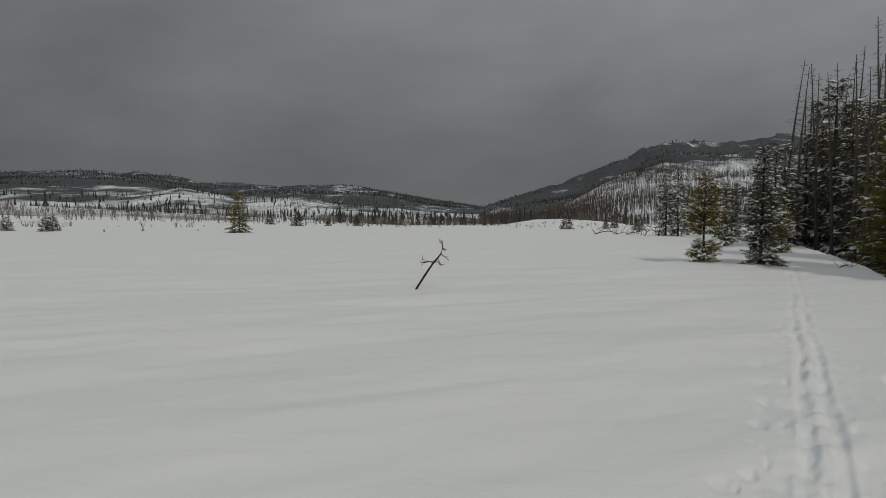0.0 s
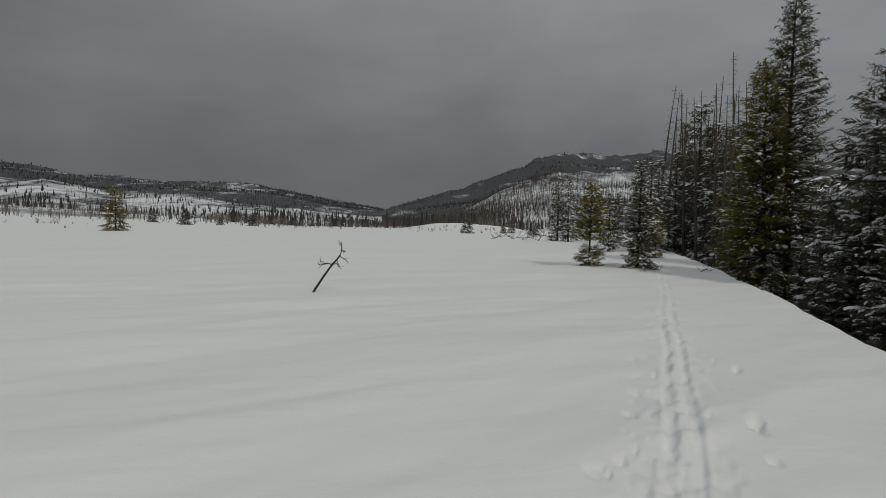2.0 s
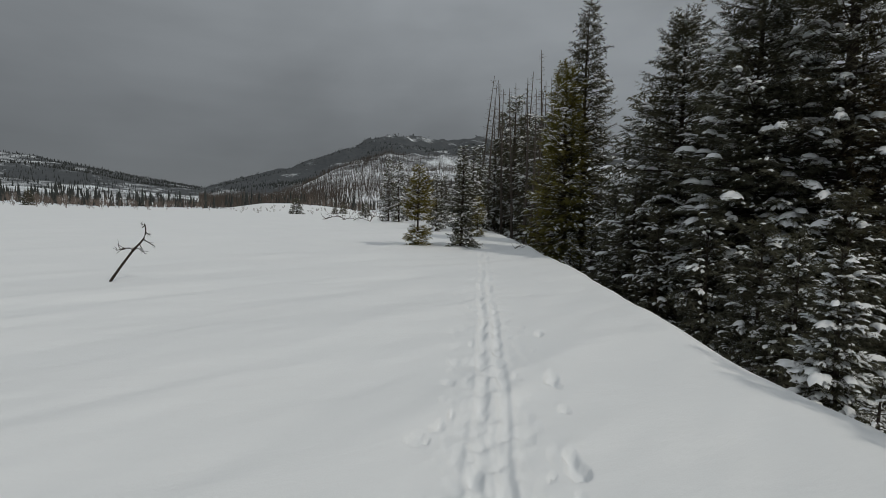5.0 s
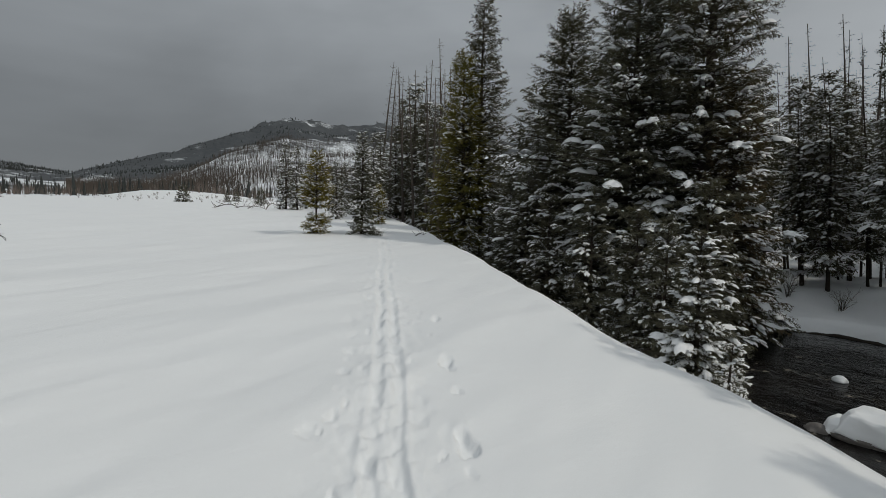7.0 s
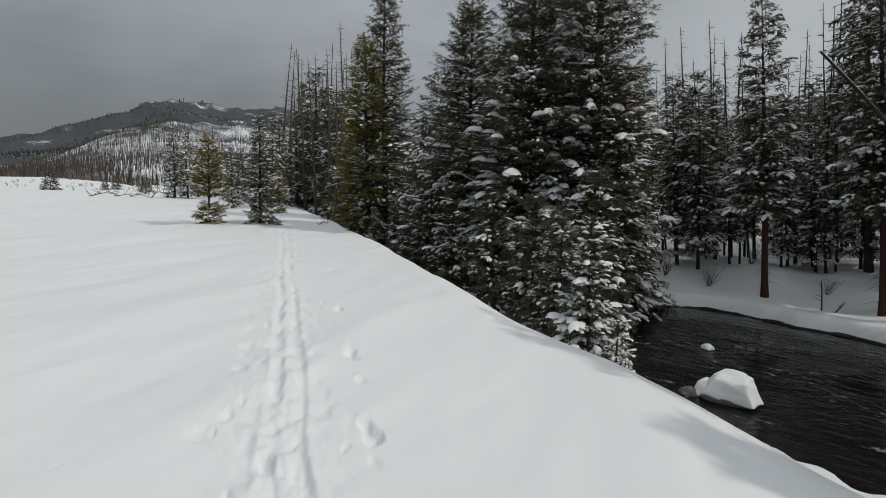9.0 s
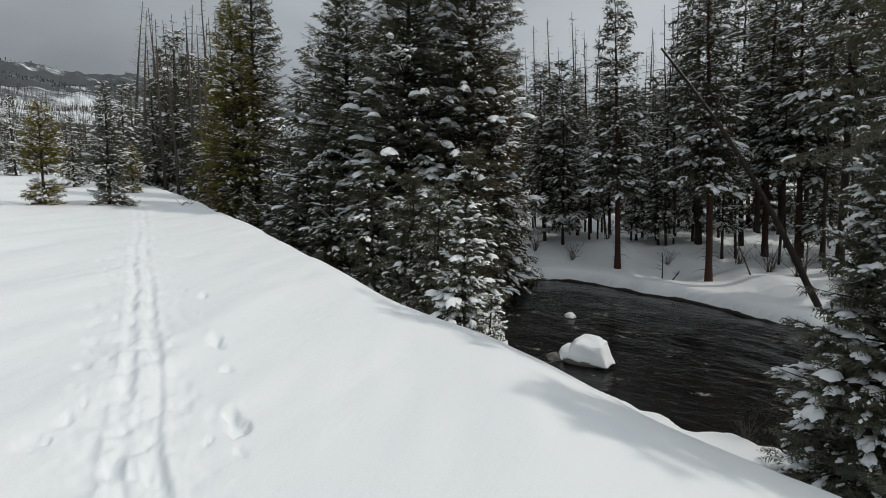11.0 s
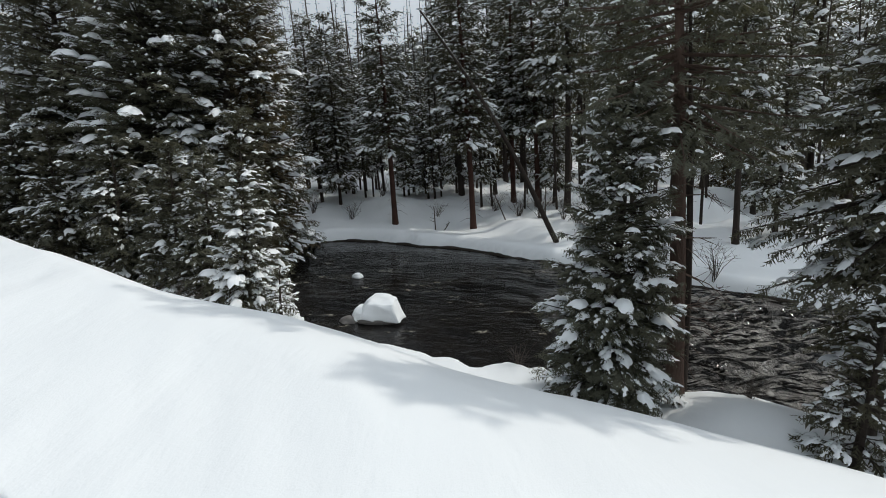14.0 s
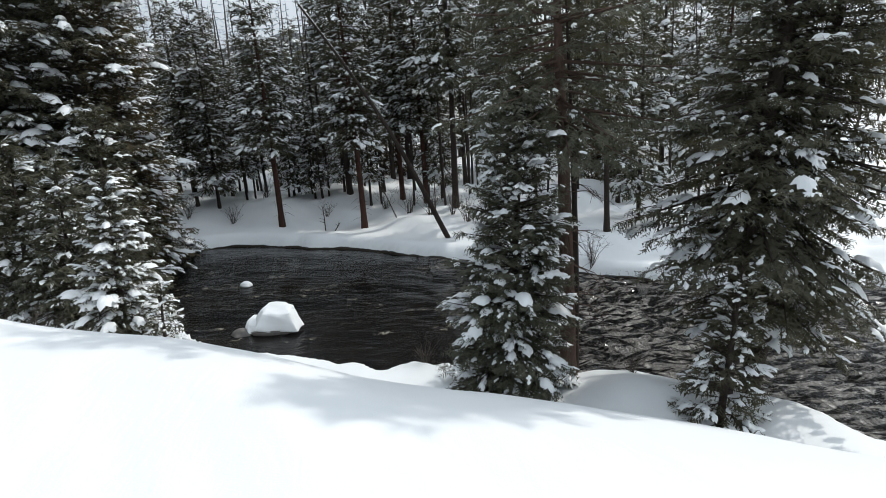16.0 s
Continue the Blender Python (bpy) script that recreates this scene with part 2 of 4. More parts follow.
# ---------------------------------------------------------------- the land
WATER_Z = -2.4
BANK_AZ = [-180, -30, 22, 30, 34, 38, 42, 46, 50, 54, 58, 64, 70, 76, 82, 88, 94, 100, 108, 118, 128, 138, 146, 165, 180]
BANK_DROP = [0.2, 0.2, 0.5, 1.2, 2.0, 3.6, 5.6, 7.35, 9.65, 11.75, 14.3, 16.3, 17.6, 19.8, 22.0, 23.9, 25.3, 26.0, 26.5, 26.8, 26.4, 25.6, 24.3, 12.0, 0.2]
EDGE_AZ = [-180, 10, 24, 30, 36, 42, 46, 50, 55, 62, 69.2, 71, 76, 82, 92, 100, 108, 118, 128, 138, 150, 165, 180]
EDGE_R = [300, 300, 260, 160, 90, 66, 50, 42, 34, 25, 20, 12.2, 10.2, 9.5, 8.7, 8.9, 8.9, 8.9, 9.0, 8.7, 8.6, 14, 300]
FAR_Y = [-60, -40, -20, -13.5, -10, -8.2, -6.6, -3.6, -0.5, 1.2, 3.4, 5.1, 6.7, 10, 20, 40, 100, 400]
FAR_X = [-6, 2, 9, 11.6, 12.3, 12.9, 14.0, 16.4, 17.8, 18.3, 19.0, 19.2, 19.2, 20.5, 27, 42, 80, 260]
CURVE = 0.08


def eased(angles, values, spread):
    """The table on a fine grid, with its corners rounded over that many degrees."""
    grid = np.arange(-180, 180.01, 0.25)
    reach = np.arange(-4 * spread, 4 * spread + 0.01, 0.25)
    kernel = np.exp(-((reach / spread) ** 2))
    flat = np.interp(grid, angles, values)
    n = len(reach) // 2
    return grid, np.convolve(np.r_[flat[-n - 1 : -1], flat, flat[1 : n + 1]], kernel / kernel.sum(), "valid")[: len(grid)]


BANK_TABLE = eased(BANK_AZ, BANK_DROP, 2.5)
EDGE_TABLE = eased(EDGE_AZ, EDGE_R, 2.0)
# ridges: azimuths, heights of the crest in degrees, distance of the foot and of the crest
LEFT_PLATEAU = ([-180, -60, -40.5, -35, -30, -26, -24, -14, -9, -5, -2, 3, 8, 20, 60, 180], [4, 4.2, 4.4, 4.7, 4.8, 4.3, 4.0, 4.0, 3.9, 3.3, 2.6, 1.9, 1.4, 0.6, 0.5, 4], 500, 2400)
LEFT_SLOPE = ([-180, -60, -40, -33, -23, -12, -4, 3, 20, 180], [1.5, 1.7, 1.6, 1.3, 0.75, 0.15, -0.3, -0.6, -0.6, 1.5], 96, 330)
LEFT_HILLS = ([-60, -50, -40, -31, -27, -22, -16, -11, -5, 0, 5], [-0.5, 1.0, 3.4, 3.0, 3.5, 2.6, 2.9, 2.0, 1.6, 0.8, -0.5], 350, 1100)
MOUNTAIN = ([-2, 2, 5, 9.7, 13.3, 16.8, 19.6, 21.9, 24.4, 26.6, 29.6, 32.6, 40, 48, 60, 75, 85, 95, 120, 180], [-1, 0.4, 1.9, 3.3, 4.4, 5.6, 6.7, 7.7, 8.1, 8.0, 7.4, 7.8, 7.0, 6.2, 6, 6, 9.2, 9, 8, 8], 700, 1700)
MOUNTAIN_SHOULDER = ([4, 9, 14, 17, 20.3, 23.3, 26.4, 29.7, 34, 45, 60, 180], [-1, 0.4, 2.2, 3.9, 5.2, 5.9, 6.0, 6.2, 6.0, 5.0, 5, 5], 420, 1000)
KNOLL = ([4, 7, 10, 13, 16, 19, 21], [-1, -0.25, 0.25, 0.3, 0.1, -0.2, -1], 125, 205)
RIVER_HILLSIDE = ([40, 60, 75, 85, 100, 120, 140, 160, 180], [-1, 1.5, 4, 6, 6, 6, 7, 6, 3], 40, 260)
RIDGES = [LEFT_PLATEAU, LEFT_SLOPE, LEFT_HILLS, MOUNTAIN, MOUNTAIN_SHOULDER, KNOLL, RIVER_HILLSIDE]


def ridge_height(az, r):
    best = np.zeros_like(r)
    for n, (angles, rise, foot, crest) in enumerate(RIDGES):
        tall = 1.6 + crest * np.tan(np.radians(np.interp(az, angles, rise)))
        t = np.clip((r - foot) / (crest - foot), 0, 1)
        up = np.where(r < crest, t ** 1.25, np.maximum(0, 1 - (r - crest) / (0.8 * crest)))
        x, y, wide = r * np.sin(np.radians(az)), r * np.cos(np.radians(az)), 0.09 * crest
        rough = 1 + 0.20 * fbm(x / wide, y / wide, 40 + n, 4) * np.clip(4 * (1 - t) * t + 0.12, 0, 1)
        crag = 1 + 0.07 * fbm(x / (0.022 * crest), y / (0.022 * crest), 60 + n, 3) * t**2 * (crest > 900)
        best = np.maximum(best, np.maximum(tall, 0) * up * rough * crag)
    return best


TRACK_AZ = 33.3
track_way = np.array([math.sin(radians(TRACK_AZ)), math.cos(radians(TRACK_AZ))])
track_side = np.array([track_way[1], -track_way[0]])
rng = np.random.default_rng(5)
PITS = [(4.6, 0.55, 0.15, 0.06, 0.055), (3.08, 0.53, 0.17, 0.07, 0.06), (6.34, 0.62, 0.14, 0.05, 0.045), (3.31, -0.5, 0.12, 0.07, 0.02), (4.43, -0.4, 0.12, 0.06, 0.02), (3.93, 0.56, 0.06, 0.05, 0.03)]
PITS += [(float(a), float(q * b), float(l), float(l * 0.55), float(d)) for a, q, b, l, d in zip(np.arange(2.0, 27, 0.26) + rng.uniform(-0.15, 0.15, 97), rng.choice([-1, 1, -1], 97), rng.uniform(0.20, 0.52, 97), rng.uniform(0.03, 0.075, 97), rng.uniform(0.012, 0.03, 97))]


def track_relief(x, y):
    s = x * track_way[0] + y * track_way[1]
    c = x * track_side[0] + y * track_side[1]
    c = c - 0.08 - 0.003 * s + 0.018 * np.sin(s * 0.8) + 0.012 * np.sin(s * 2.3 + 1) + 0.03 * value_noise(s * 1.7, c * 0, 23)
    on = smooth(0.0, 0.6, s) * (1 - smooth(40, 55, s))
    z = np.zeros_like(x)
    worn = 0.8 + 0.9 * fbm(s * 1.8, c * 3, 21, 4)
    for off in (-0.088, 0.088):
        d = (c - off) / 0.045
        z -= 0.027 * np.exp(-d**4) * worn
        e = (np.abs(c - off) - 0.07) / 0.022
        z += 0.010 * np.exp(-e * e) * (worn + fbm(s * 9, c * 9, 27, 2))
    z += 0.06 * np.exp(-(c / 0.26) ** 2) * fbm(s * 7, c * 9, 22, 4)
    loose = np.exp(-(((np.abs(c) - 0.36) / 0.16) ** 2))
    z -= 0.05 * loose * np.clip(fbm(s * 3.2, c * 4.5, 24, 3) - 0.16, 0, 0.4)
    wx, wy = 0.10 * fbm(s * 7, c * 7, 25, 3), 0.08 * fbm(s * 7, c * 7, 26, 3)
    for a, b, lo, wi, de in PITS:
        ds, dc = s - a + wx, c - b + wy
        d2 = (ds / lo) ** 2 + (dc / wi) ** 2
        z -= de * np.exp(-d2**3) - 0.2 * de * np.exp(-(((ds - lo * 1.3) / (lo * 0.7)) ** 2 + (dc / wi) ** 2))
    return z * on


def land(x, y):
    """Height of the snow or the river bed."""
    x, y = np.asarray(x, float), np.asarray(y, float)
    r = np.hypot(x, y) + 1e-6
    az = np.degrees(np.arctan2(x, y))
    drop = np.tan(np.radians(np.interp(az, *BANK_TABLE)))
    start = np.maximum((1.6 - drop**2 / (4 * CURVE)) / drop, 0.2)
    u = np.maximum(r - start, 0)
    xw, yw = 0.94 * x + 0.34 * y, 0.94 * y - 0.34 * x
    field = 0.10 * fbm(x / 9, y / 14, 1, 3) * smooth(2, 12, r) + 0.13 * fbm(xw / 5.5, yw / 1.7, 3, 4) * smooth(0.8, 4, r)
    slope = -np.minimum(CURVE * u**2, 1.0 + 0.9 * (u - np.sqrt(1.0 / CURVE)).clip(0) + (u < np.sqrt(1.0 / CURVE)) * 9)
    ledge = -2.27 + 0.12 * fbm(x / 1.3, y / 1.3, 5, 3)
    soft = 0.18
    bank = ledge + soft * np.log1p(np.exp(np.clip((slope - ledge) / soft, -30, 30)))
    edge = np.interp(az, *EDGE_TABLE) * (1 + 0.05 * fbm(az / 5, r * 0, 7, 3))
    near = np.where(u > 0, bank, 0) + field * np.where(u > 0, np.exp(-u / 3), 1)
    # mounds of drifted snow on the ledge
    for mx, my, mr, mh in ((6.75, -4.0, 0.75, 0.34), (6.2, -4.75, 0.6, 0.28), (5.6, -5.9, 0.8, 0.25)):
        near = near + mh * np.exp(-((x - mx) ** 2 + (y - my) ** 2) / mr**2)
    bed = smooth(-0.25, 0.30, r - edge)
    near = near * (1 - bed) - 3.1 * bed
    over = x - np.interp(y, FAR_Y, FAR_X) - 0.7 * fbm(y / 1.8, x * 0, 9, 3)
    rise = smooth(-0.10, 0.14, over)
    floor = -2.32 + 0.36 * smooth(0, 0.4, over) + 0.62 * smooth(0.4, 6, over) + (0.85 * fbm(x / 2.6, y / 2.6, 11, 3) + 0.12 * fbm(x / 0.8, y / 0.8, 13, 2)) * smooth(0.2, 3, over) + 0.02 * np.maximum(over - 6, 0)
    far_side = (over > -0.15) & (r > edge) & (az > 20)
    z = np.where(far_side, -3.1 + (floor + 3.1) * rise, near)
    z = np.where((r > 60), np.maximum(z, 0.25 * z), z)
    far_z = ridge_height(az, r)
    return z * (1 - smooth(70, 160, r)) + np.where(r > 38, far_z, 0) + np.where(r < 45, track_relief(x, y), 0)


def ground():
    cols = np.r_[np.arange(-62, 14, 0.5), np.arange(14, 54, 0.22), np.arange(54, 162, 0.45), np.arange(162, 298, 2.0)]
    rows = np.r_[np.geomspace(0.45, 7, 220, endpoint=False), np.geomspace(7, 24, 130, endpoint=False), np.geomspace(24, 60, 46)]
    rows = np.r_[rows, rows[-1] * 1.035 ** np.arange(1, 125)]
    a, r = np.meshgrid(np.radians(cols), rows)
    x, y = r * np.sin(a), r * np.cos(a)
    z = land(x, y)
    n, m = a.shape
    i = np.arange(n - 1)[:, None] * m
    j = np.arange(m)[None]
    k = (j + 1) % m
    quads = np.stack([i + j, i + m + j, i + m + k, i + k], -1)
    far = (rows[:-1] > 200)
    s = Shape()
    s.add(np.stack([x, y, z], -1), quads[~far].reshape(-1, 4))
    s.f.append((quads[far].reshape(-1, 4), 1))
    first = np.stack([x[0], y[0], z[0]], -1)
    s.add(np.vstack([first, [[0, 0, 0]]]), np.stack([np.arange(m), (np.arange(m) + 1) % m, np.full(m, m)], -1))
    ob = new("ground", s.mesh("ground", [SNOW, FAR]))
    return tagged(ob, "open snowfield with ski tracks, falling to a river", "ground", kind="structure")


ground()


def water():
    """One sheet, finely divided over the riffle, where it breaks into short steep waves."""
    s = Shape()
    xs = np.r_[np.arange(4.0, 17, 0.085), np.arange(17, 36, 0.25)]
    ys = np.r_[np.arange(-26, -14, 0.25), np.arange(-14, 1.0, 0.085), np.arange(1.0, 36, 0.24)]
    x, y = np.meshgrid(xs, ys)
    z = WATER_Z + 0.035 * fbm(x / 1.1, y / 1.6, 31, 3)
    rapid = smooth(-0.5, -4.0, y)
    along, across = 0.93 * x - 0.37 * y, 0.37 * x + 0.93 * y
    crest = 1 - 2 * np.abs(fbm(along / 0.5, across / 1.4, 35, 2))
    chop = 1 - 2 * np.abs(fbm(along / 0.22, across / 0.6, 37, 2))
    swell = 0.4 + 0.6 * smooth(-0.2, 0.3, fbm(x / 2.4, y / 2.4, 39, 2))
    z += rapid * swell * (0.19 * (crest - 0.6) + 0.09 * (chop - 0.6))
    riffle = np.exp(-(((x - 14.3) / 0.6) ** 2 + ((y - 1.6) / 0.4) ** 2)) + np.exp(-(((x - 13.9) / 0.8) ** 2 + ((y + 0.3) / 0.4) ** 2))
    z += 0.07 * riffle * (chop - 0.6)
    n, m = x.shape
    i, j = np.arange(n - 1)[:, None] * m, np.arange(m - 1)[None]
    s.add(np.stack([x, y, z], -1), np.stack([i + j, i + j + 1, i + m + j + 1, i + m + j], -1).reshape(-1, 4))
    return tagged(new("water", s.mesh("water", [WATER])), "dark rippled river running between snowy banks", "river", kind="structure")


water()


def waterline():
    """Dark strip along the far bank, painting in the shade under the snow lip."""
    s = Shape()
    y = np.arange(-12.5, 24, 0.11)
    x0 = np.interp(y, FAR_Y, FAR_X) + 0.7 * fbm(y / 1.8, y * 0, 9, 3)
    top = WATER_Z + 0.035 + 0.06 * fbm(y / 0.5, y * 0, 51, 3)
    out = 0.03 + 0.05 * fbm(y / 0.35, y * 0, 53, 2)
    v = np.stack([np.stack([x0 - 0.10 + out, y, y * 0 - 2.6], -1), np.stack([x0 - 0.09 + out, y, top - 0.03], -1), np.stack([x0 - 0.04 + out, y, top], -1), np.stack([x0 + 0.25, y, top + 0.01], -1)], 1)
    i, j = np.arange(len(y) - 1)[:, None] * 4, np.arange(3)[None]
    s.add(v, np.stack([i + j, i + 4 + j, i + 5 + j, i + 1 + j], -1).reshape(-1, 4))
    return tagged(new("river_edge", s.mesh("river_edge", [UNDERCUT_SHADE])), "dark strip of painted shade under snow along the waterline", "bank", kind="structure")


waterline()


# ---------------------------------------------------------------- trees
def spray_template(seed, n=11, wd=0.05):
    g = np.random.default_rng(seed)
    v, f = [(0, -0.014, 0), (0, 0.014, 0), (1, 0, 0)], [(0, 1, 2)]
    for q in range(n):
        s0 = (q + g.uniform(0, 0.9)) / n * 0.92
        side = 1 if q % 2 else -1
        an = radians(g.uniform(32, 66))
        ln = g.uniform(0.34, 0.58) * (1.05 - 0.62 * s0)
        tip = (s0 + ln * math.cos(an), side * ln * math.sin(an), g.uniform(-0.22, 0.08))
        b = len(v)
        v += [(s0 - wd, 0, 0.01), (s0 + wd, 0, -0.01), tip]
        f.append((b, b + 1, b + 2))
    return np.array(v, float), np.array(f)


SPRAYS = [spray_template(k, 9, 0.055) for k in range(5)]
SPRAYS_COARSE = [spray_template(k + 20, 6, 0.09) for k in range(4)]


def pad(shape, pts, side, g, half, coarse):
    """A draped strip of snow along a bough, thick in the middle, with an uneven edge."""
    n = len(pts)
    grow = np.sin(np.linspace(0.35, 2.7, n)) * half
    cross = [(-1.0, -0.25), (0.0, 0.75), (1.0, -0.25)] if coarse else [(-1.0, -0.35), (-0.6, 0.35), (0.0, 0.7), (0.6, 0.35), (1.0, -0.35)]
    k = len(cross)
    v = np.zeros((n, k, 3))
    for q, (across, up) in enumerate(cross):
        wob = g.uniform(0.25, 1.75, n) * grow
        v[:, q] = pts + side[None] * (across * wob)[:, None] + np.array([0, 0, 1.0]) * (up * 0.8 * grow * g.uniform(0.6, 1.4, n) + 0.012 + 0.02 * g.normal(size=n))[:, None]
    i, j = np.arange(n - 1)[:, None] * k, np.arange(k - 1)[None]
    shape.add(v, np.stack([i + j, i + j + 1, i + k + j + 1, i + k + j], -1).reshape(-1, 4))


def snow_fan(shape, at, out, side, g, size):
    """A heavy fan of snow bent over the end of a bough, with a fingered front edge."""
    k, m = 18, 5
    an = np.arange(k) * 2 * math.pi / k
    ahead = np.clip(np.cos(an), 0, 1)
    reach = size * (0.42 + 0.34 * ahead) * (1 - g.uniform(0.05, 0.32, k) * (np.arange(k) % 2) * (0.35 + ahead)) * g.uniform(0.75, 1.2, k)
    slim = g.uniform(0.5, 0.95)
    rho = np.linspace(0.0, 1.0, m)[:, None]
    along, across = rho * (reach * np.cos(an))[None], rho * (reach * np.sin(an))[None] * slim
    sag = g.uniform(0.15, 0.5)
    high = size * (0.22 * np.sqrt(np.clip(1 - rho**2, 0, 1)) - sag * np.clip(along / size, 0, 1) ** 2 - 0.35 * (across / size) ** 2) + 0.028 * size * g.normal(size=(m, k)) * np.minimum(rho * 3, 1)
    v = at + out * (along + 0.35 * size)[..., None] + side * across[..., None] + np.array([0, 0, 1.0]) * (high + 0.055)[..., None]
    i, j, n = np.arange(m - 1)[:, None] * k, np.arange(k)[None], (np.arange(k)[None] + 1) % k
    shape.add(v, np.stack([i + j, i + k + j, i + k + n, i + n], -1).reshape(-1, 4))


def drape_template(seed, stations=6):
    """A strip of snow lying along a twig and bending down over its end, with uneven edges."""
    g = np.random.default_rng(seed)
    x = np.linspace(-0.5, 0.5, stations)
    body = np.sin(np.linspace(0.25, 2.75, stations))
    ridge = 0.03 + 0.09 * body * g.uniform(0.6, 1.3, stations) - 0.42 * np.clip(x, 0, 1) ** 2
    rows = []
    for side in (-1, 0, 1):
        wide = 0.24 * body * g.uniform(0.35, 1.45, stations) * side
        rows.append(np.stack([x + 0.05 * g.normal(size=stations), wide + 0.03 * g.normal(size=stations), ridge - abs(side) * g.uniform(0.08, 0.2, stations)], -1))
    i, j = np.arange(stations - 1)[:, None] * 3, np.arange(2)[None]
    return np.stack(rows, 1).reshape(-1, 3), np.stack([i + j, i + 3 + j, i + 4 + j, i + 1 + j], -1).reshape(-1, 4)


FLAKES = [drape_template(k) for k in range(4)]
FLECKS = [drape_template(k + 10, 4) for k in range(4)]


def unit(v):
    return v / (np.linalg.norm(v, axis=-1, keepdims=True) + 1e-9)


def conifer(name, seed, tall, wide, bare=0.06, step=0.2, per=7, spray=0.26, droop=0.25, shape=0.85, needles=None, bark=None,
            dust=0.35, clumps=0.25, coarse=False, density=1.0, ragged=0.25, trunk_r=None, sparse_top=0.0, skirt=0.75, hanging=1.0, fans=0.0, fan_size=1.0, profile=None, bough=0.3, label="", category="tree"):
    """A spruce, fir or pine: tapered trunk, limbs in whorls, sprays of needles on every limb and snow lying on them."""
    g = np.random.default_rng(seed)
    root = new(name)
    trunk, limbs, crown, snow = Shape(), Shape(), Shape(), Shape()
    trunk_r = trunk_r or 0.011 * tall + 0.03
    zs = np.linspace(-0.3, tall, 14)
    bend = np.stack([0.006 * tall * np.sin(zs / tall * 4 + seed), 0.006 * tall * np.cos(zs / tall * 3 + seed * 2), zs], -1)
    rad = trunk_r * np.clip(1 - zs / tall, 0.03, 1) ** 0.8
    rad[0] *= 1.35
    tube(trunk, bend, rad, 8)
    # dead twigs on the bare part of the trunk
    for _ in range(int(bare * tall * (5 if coarse else 11)) if bare > 0.1 else 0):
        z, an, ln = g.uniform(0.12, 1.0) * bare * tall, g.uniform(0, 6.28), g.uniform(0.25, 0.5 * wide)
        at = np.array([np.interp(z, zs, bend[:, 0]), np.interp(z, zs, bend[:, 1]), z])
        out = np.array([math.cos(an), math.sin(an), g.uniform(-0.5, 0.1)])
        tube(limbs, [at, at + out * ln * 0.5, at + (out - (0, 0, 0.25)) * ln], [0.013, 0.008, 0.003], 3, False)
        for _ in range(0 if coarse else 3):
            p0 = at + out * ln * g.uniform(0.3, 0.7)
            tube(limbs, [p0, p0 + (out * 0.6 + g.normal(size=3) * 0.5) * ln * 0.4], [0.006, 0.002], 3, False)
    pos, ways, ups, lens, load, rim = [], [], [], [], [], []
    z = bare * tall
    while z < tall * 0.985:
        t = (z / tall - bare) / (1 - bare)
        full = wide * ((1 - t) ** shape) * (skirt + (1 - skirt) * min(1, (t + 0.02) / 0.10)) + 0.05
        if profile:
            full = wide * np.interp(z / tall, *zip(*profile))
            if full < 0.02:
                z += step
                continue
        k = max(3, int(per * (0.5 + 0.5 * (1 - t))))
        turn = g.uniform(0, 6.28)
        for q in range(k):
            if g.random() < 0.08 + sparse_top * t:
                continue
            an = turn + q * 2 * math.pi / k + g.uniform(-0.4, 0.4)
            ln = full * g.uniform(1 - ragged * 1.8, 1 + ragged * 0.5)
            pitch = 0.5 * t - droop * (1 - t) + g.uniform(-0.16, 0.16)
            out = np.array([math.cos(an), math.sin(an), 0.0])
            m = 5
            ss = np.linspace(0, 1, m)
            sag = -droop * 0.55 * ln * ss**2 * (1 - t) + 0.12 * ln * ss**3
            z0 = z + g.uniform(-0.6, 0.6) * step
            pts = out[None] * (ss * ln * math.cos(pitch))[:, None] + np.array([0, 0, 1.0])[None] * (z0 + ss * ln * math.sin(pitch) + sag)[:, None]
            tube(limbs, pts[:: 2 if coarse else 1], np.linspace(max(0.007, 0.020 * ln), 0.004, 3 if coarse else m), 3, False)
            count = max(4, int(density * (ln / spray) * 5.0))
            sv = np.sort(g.uniform(0.10, 1.0, count) ** 0.75)
            at = np.stack([np.interp(sv, ss, pts[:, c]) for c in range(3)], -1)
            axis = unit(pts[-1] - pts[0])
            side = np.cross(axis, (0, 0, 1.0))
            side /= np.linalg.norm(side) + 1e-9
            # side twigs make each bough a broad, drooping fan
            u = g.uniform(-1, 1, count)
            half = bough * ln * np.sin(math.pi * sv**0.8)
            at = at + side[None] * (u * half)[:, None] - np.array([0, 0, 1.0]) * (np.abs(u) * half * (0.2 + 0.5 * droop))[:, None]
            splay = (np.sign(u) * (0.2 + 0.9 * np.abs(u)) * np.where(sv > 0.93, 0.3, 1))[:, None]
            hang = g.uniform(-0.75, 0.25, count)[:, None] * hanging
            pos.append(at)
            ways.append(unit(axis[None] + splay * side[None] + np.array([0, 0, 1.0]) * hang))
            ups.append(unit(np.array([0, 0, 1.0]) + 0.35 * g.normal(size=(count, 3))))
            outer = (np.abs(u) > 0.45) | (sv > 0.72)
            rim.append(outer)
            lens.append(spray * g.uniform(0.65, 1.25, count) * np.where(outer, 0.95, 1.35))
            laden = g.random() < clumps * (0.35 + 0.9 * (1 - t))
            load.append(np.where(laden, g.uniform(0.25, 0.6) < sv, False) & (g.random(count) < 0.8))
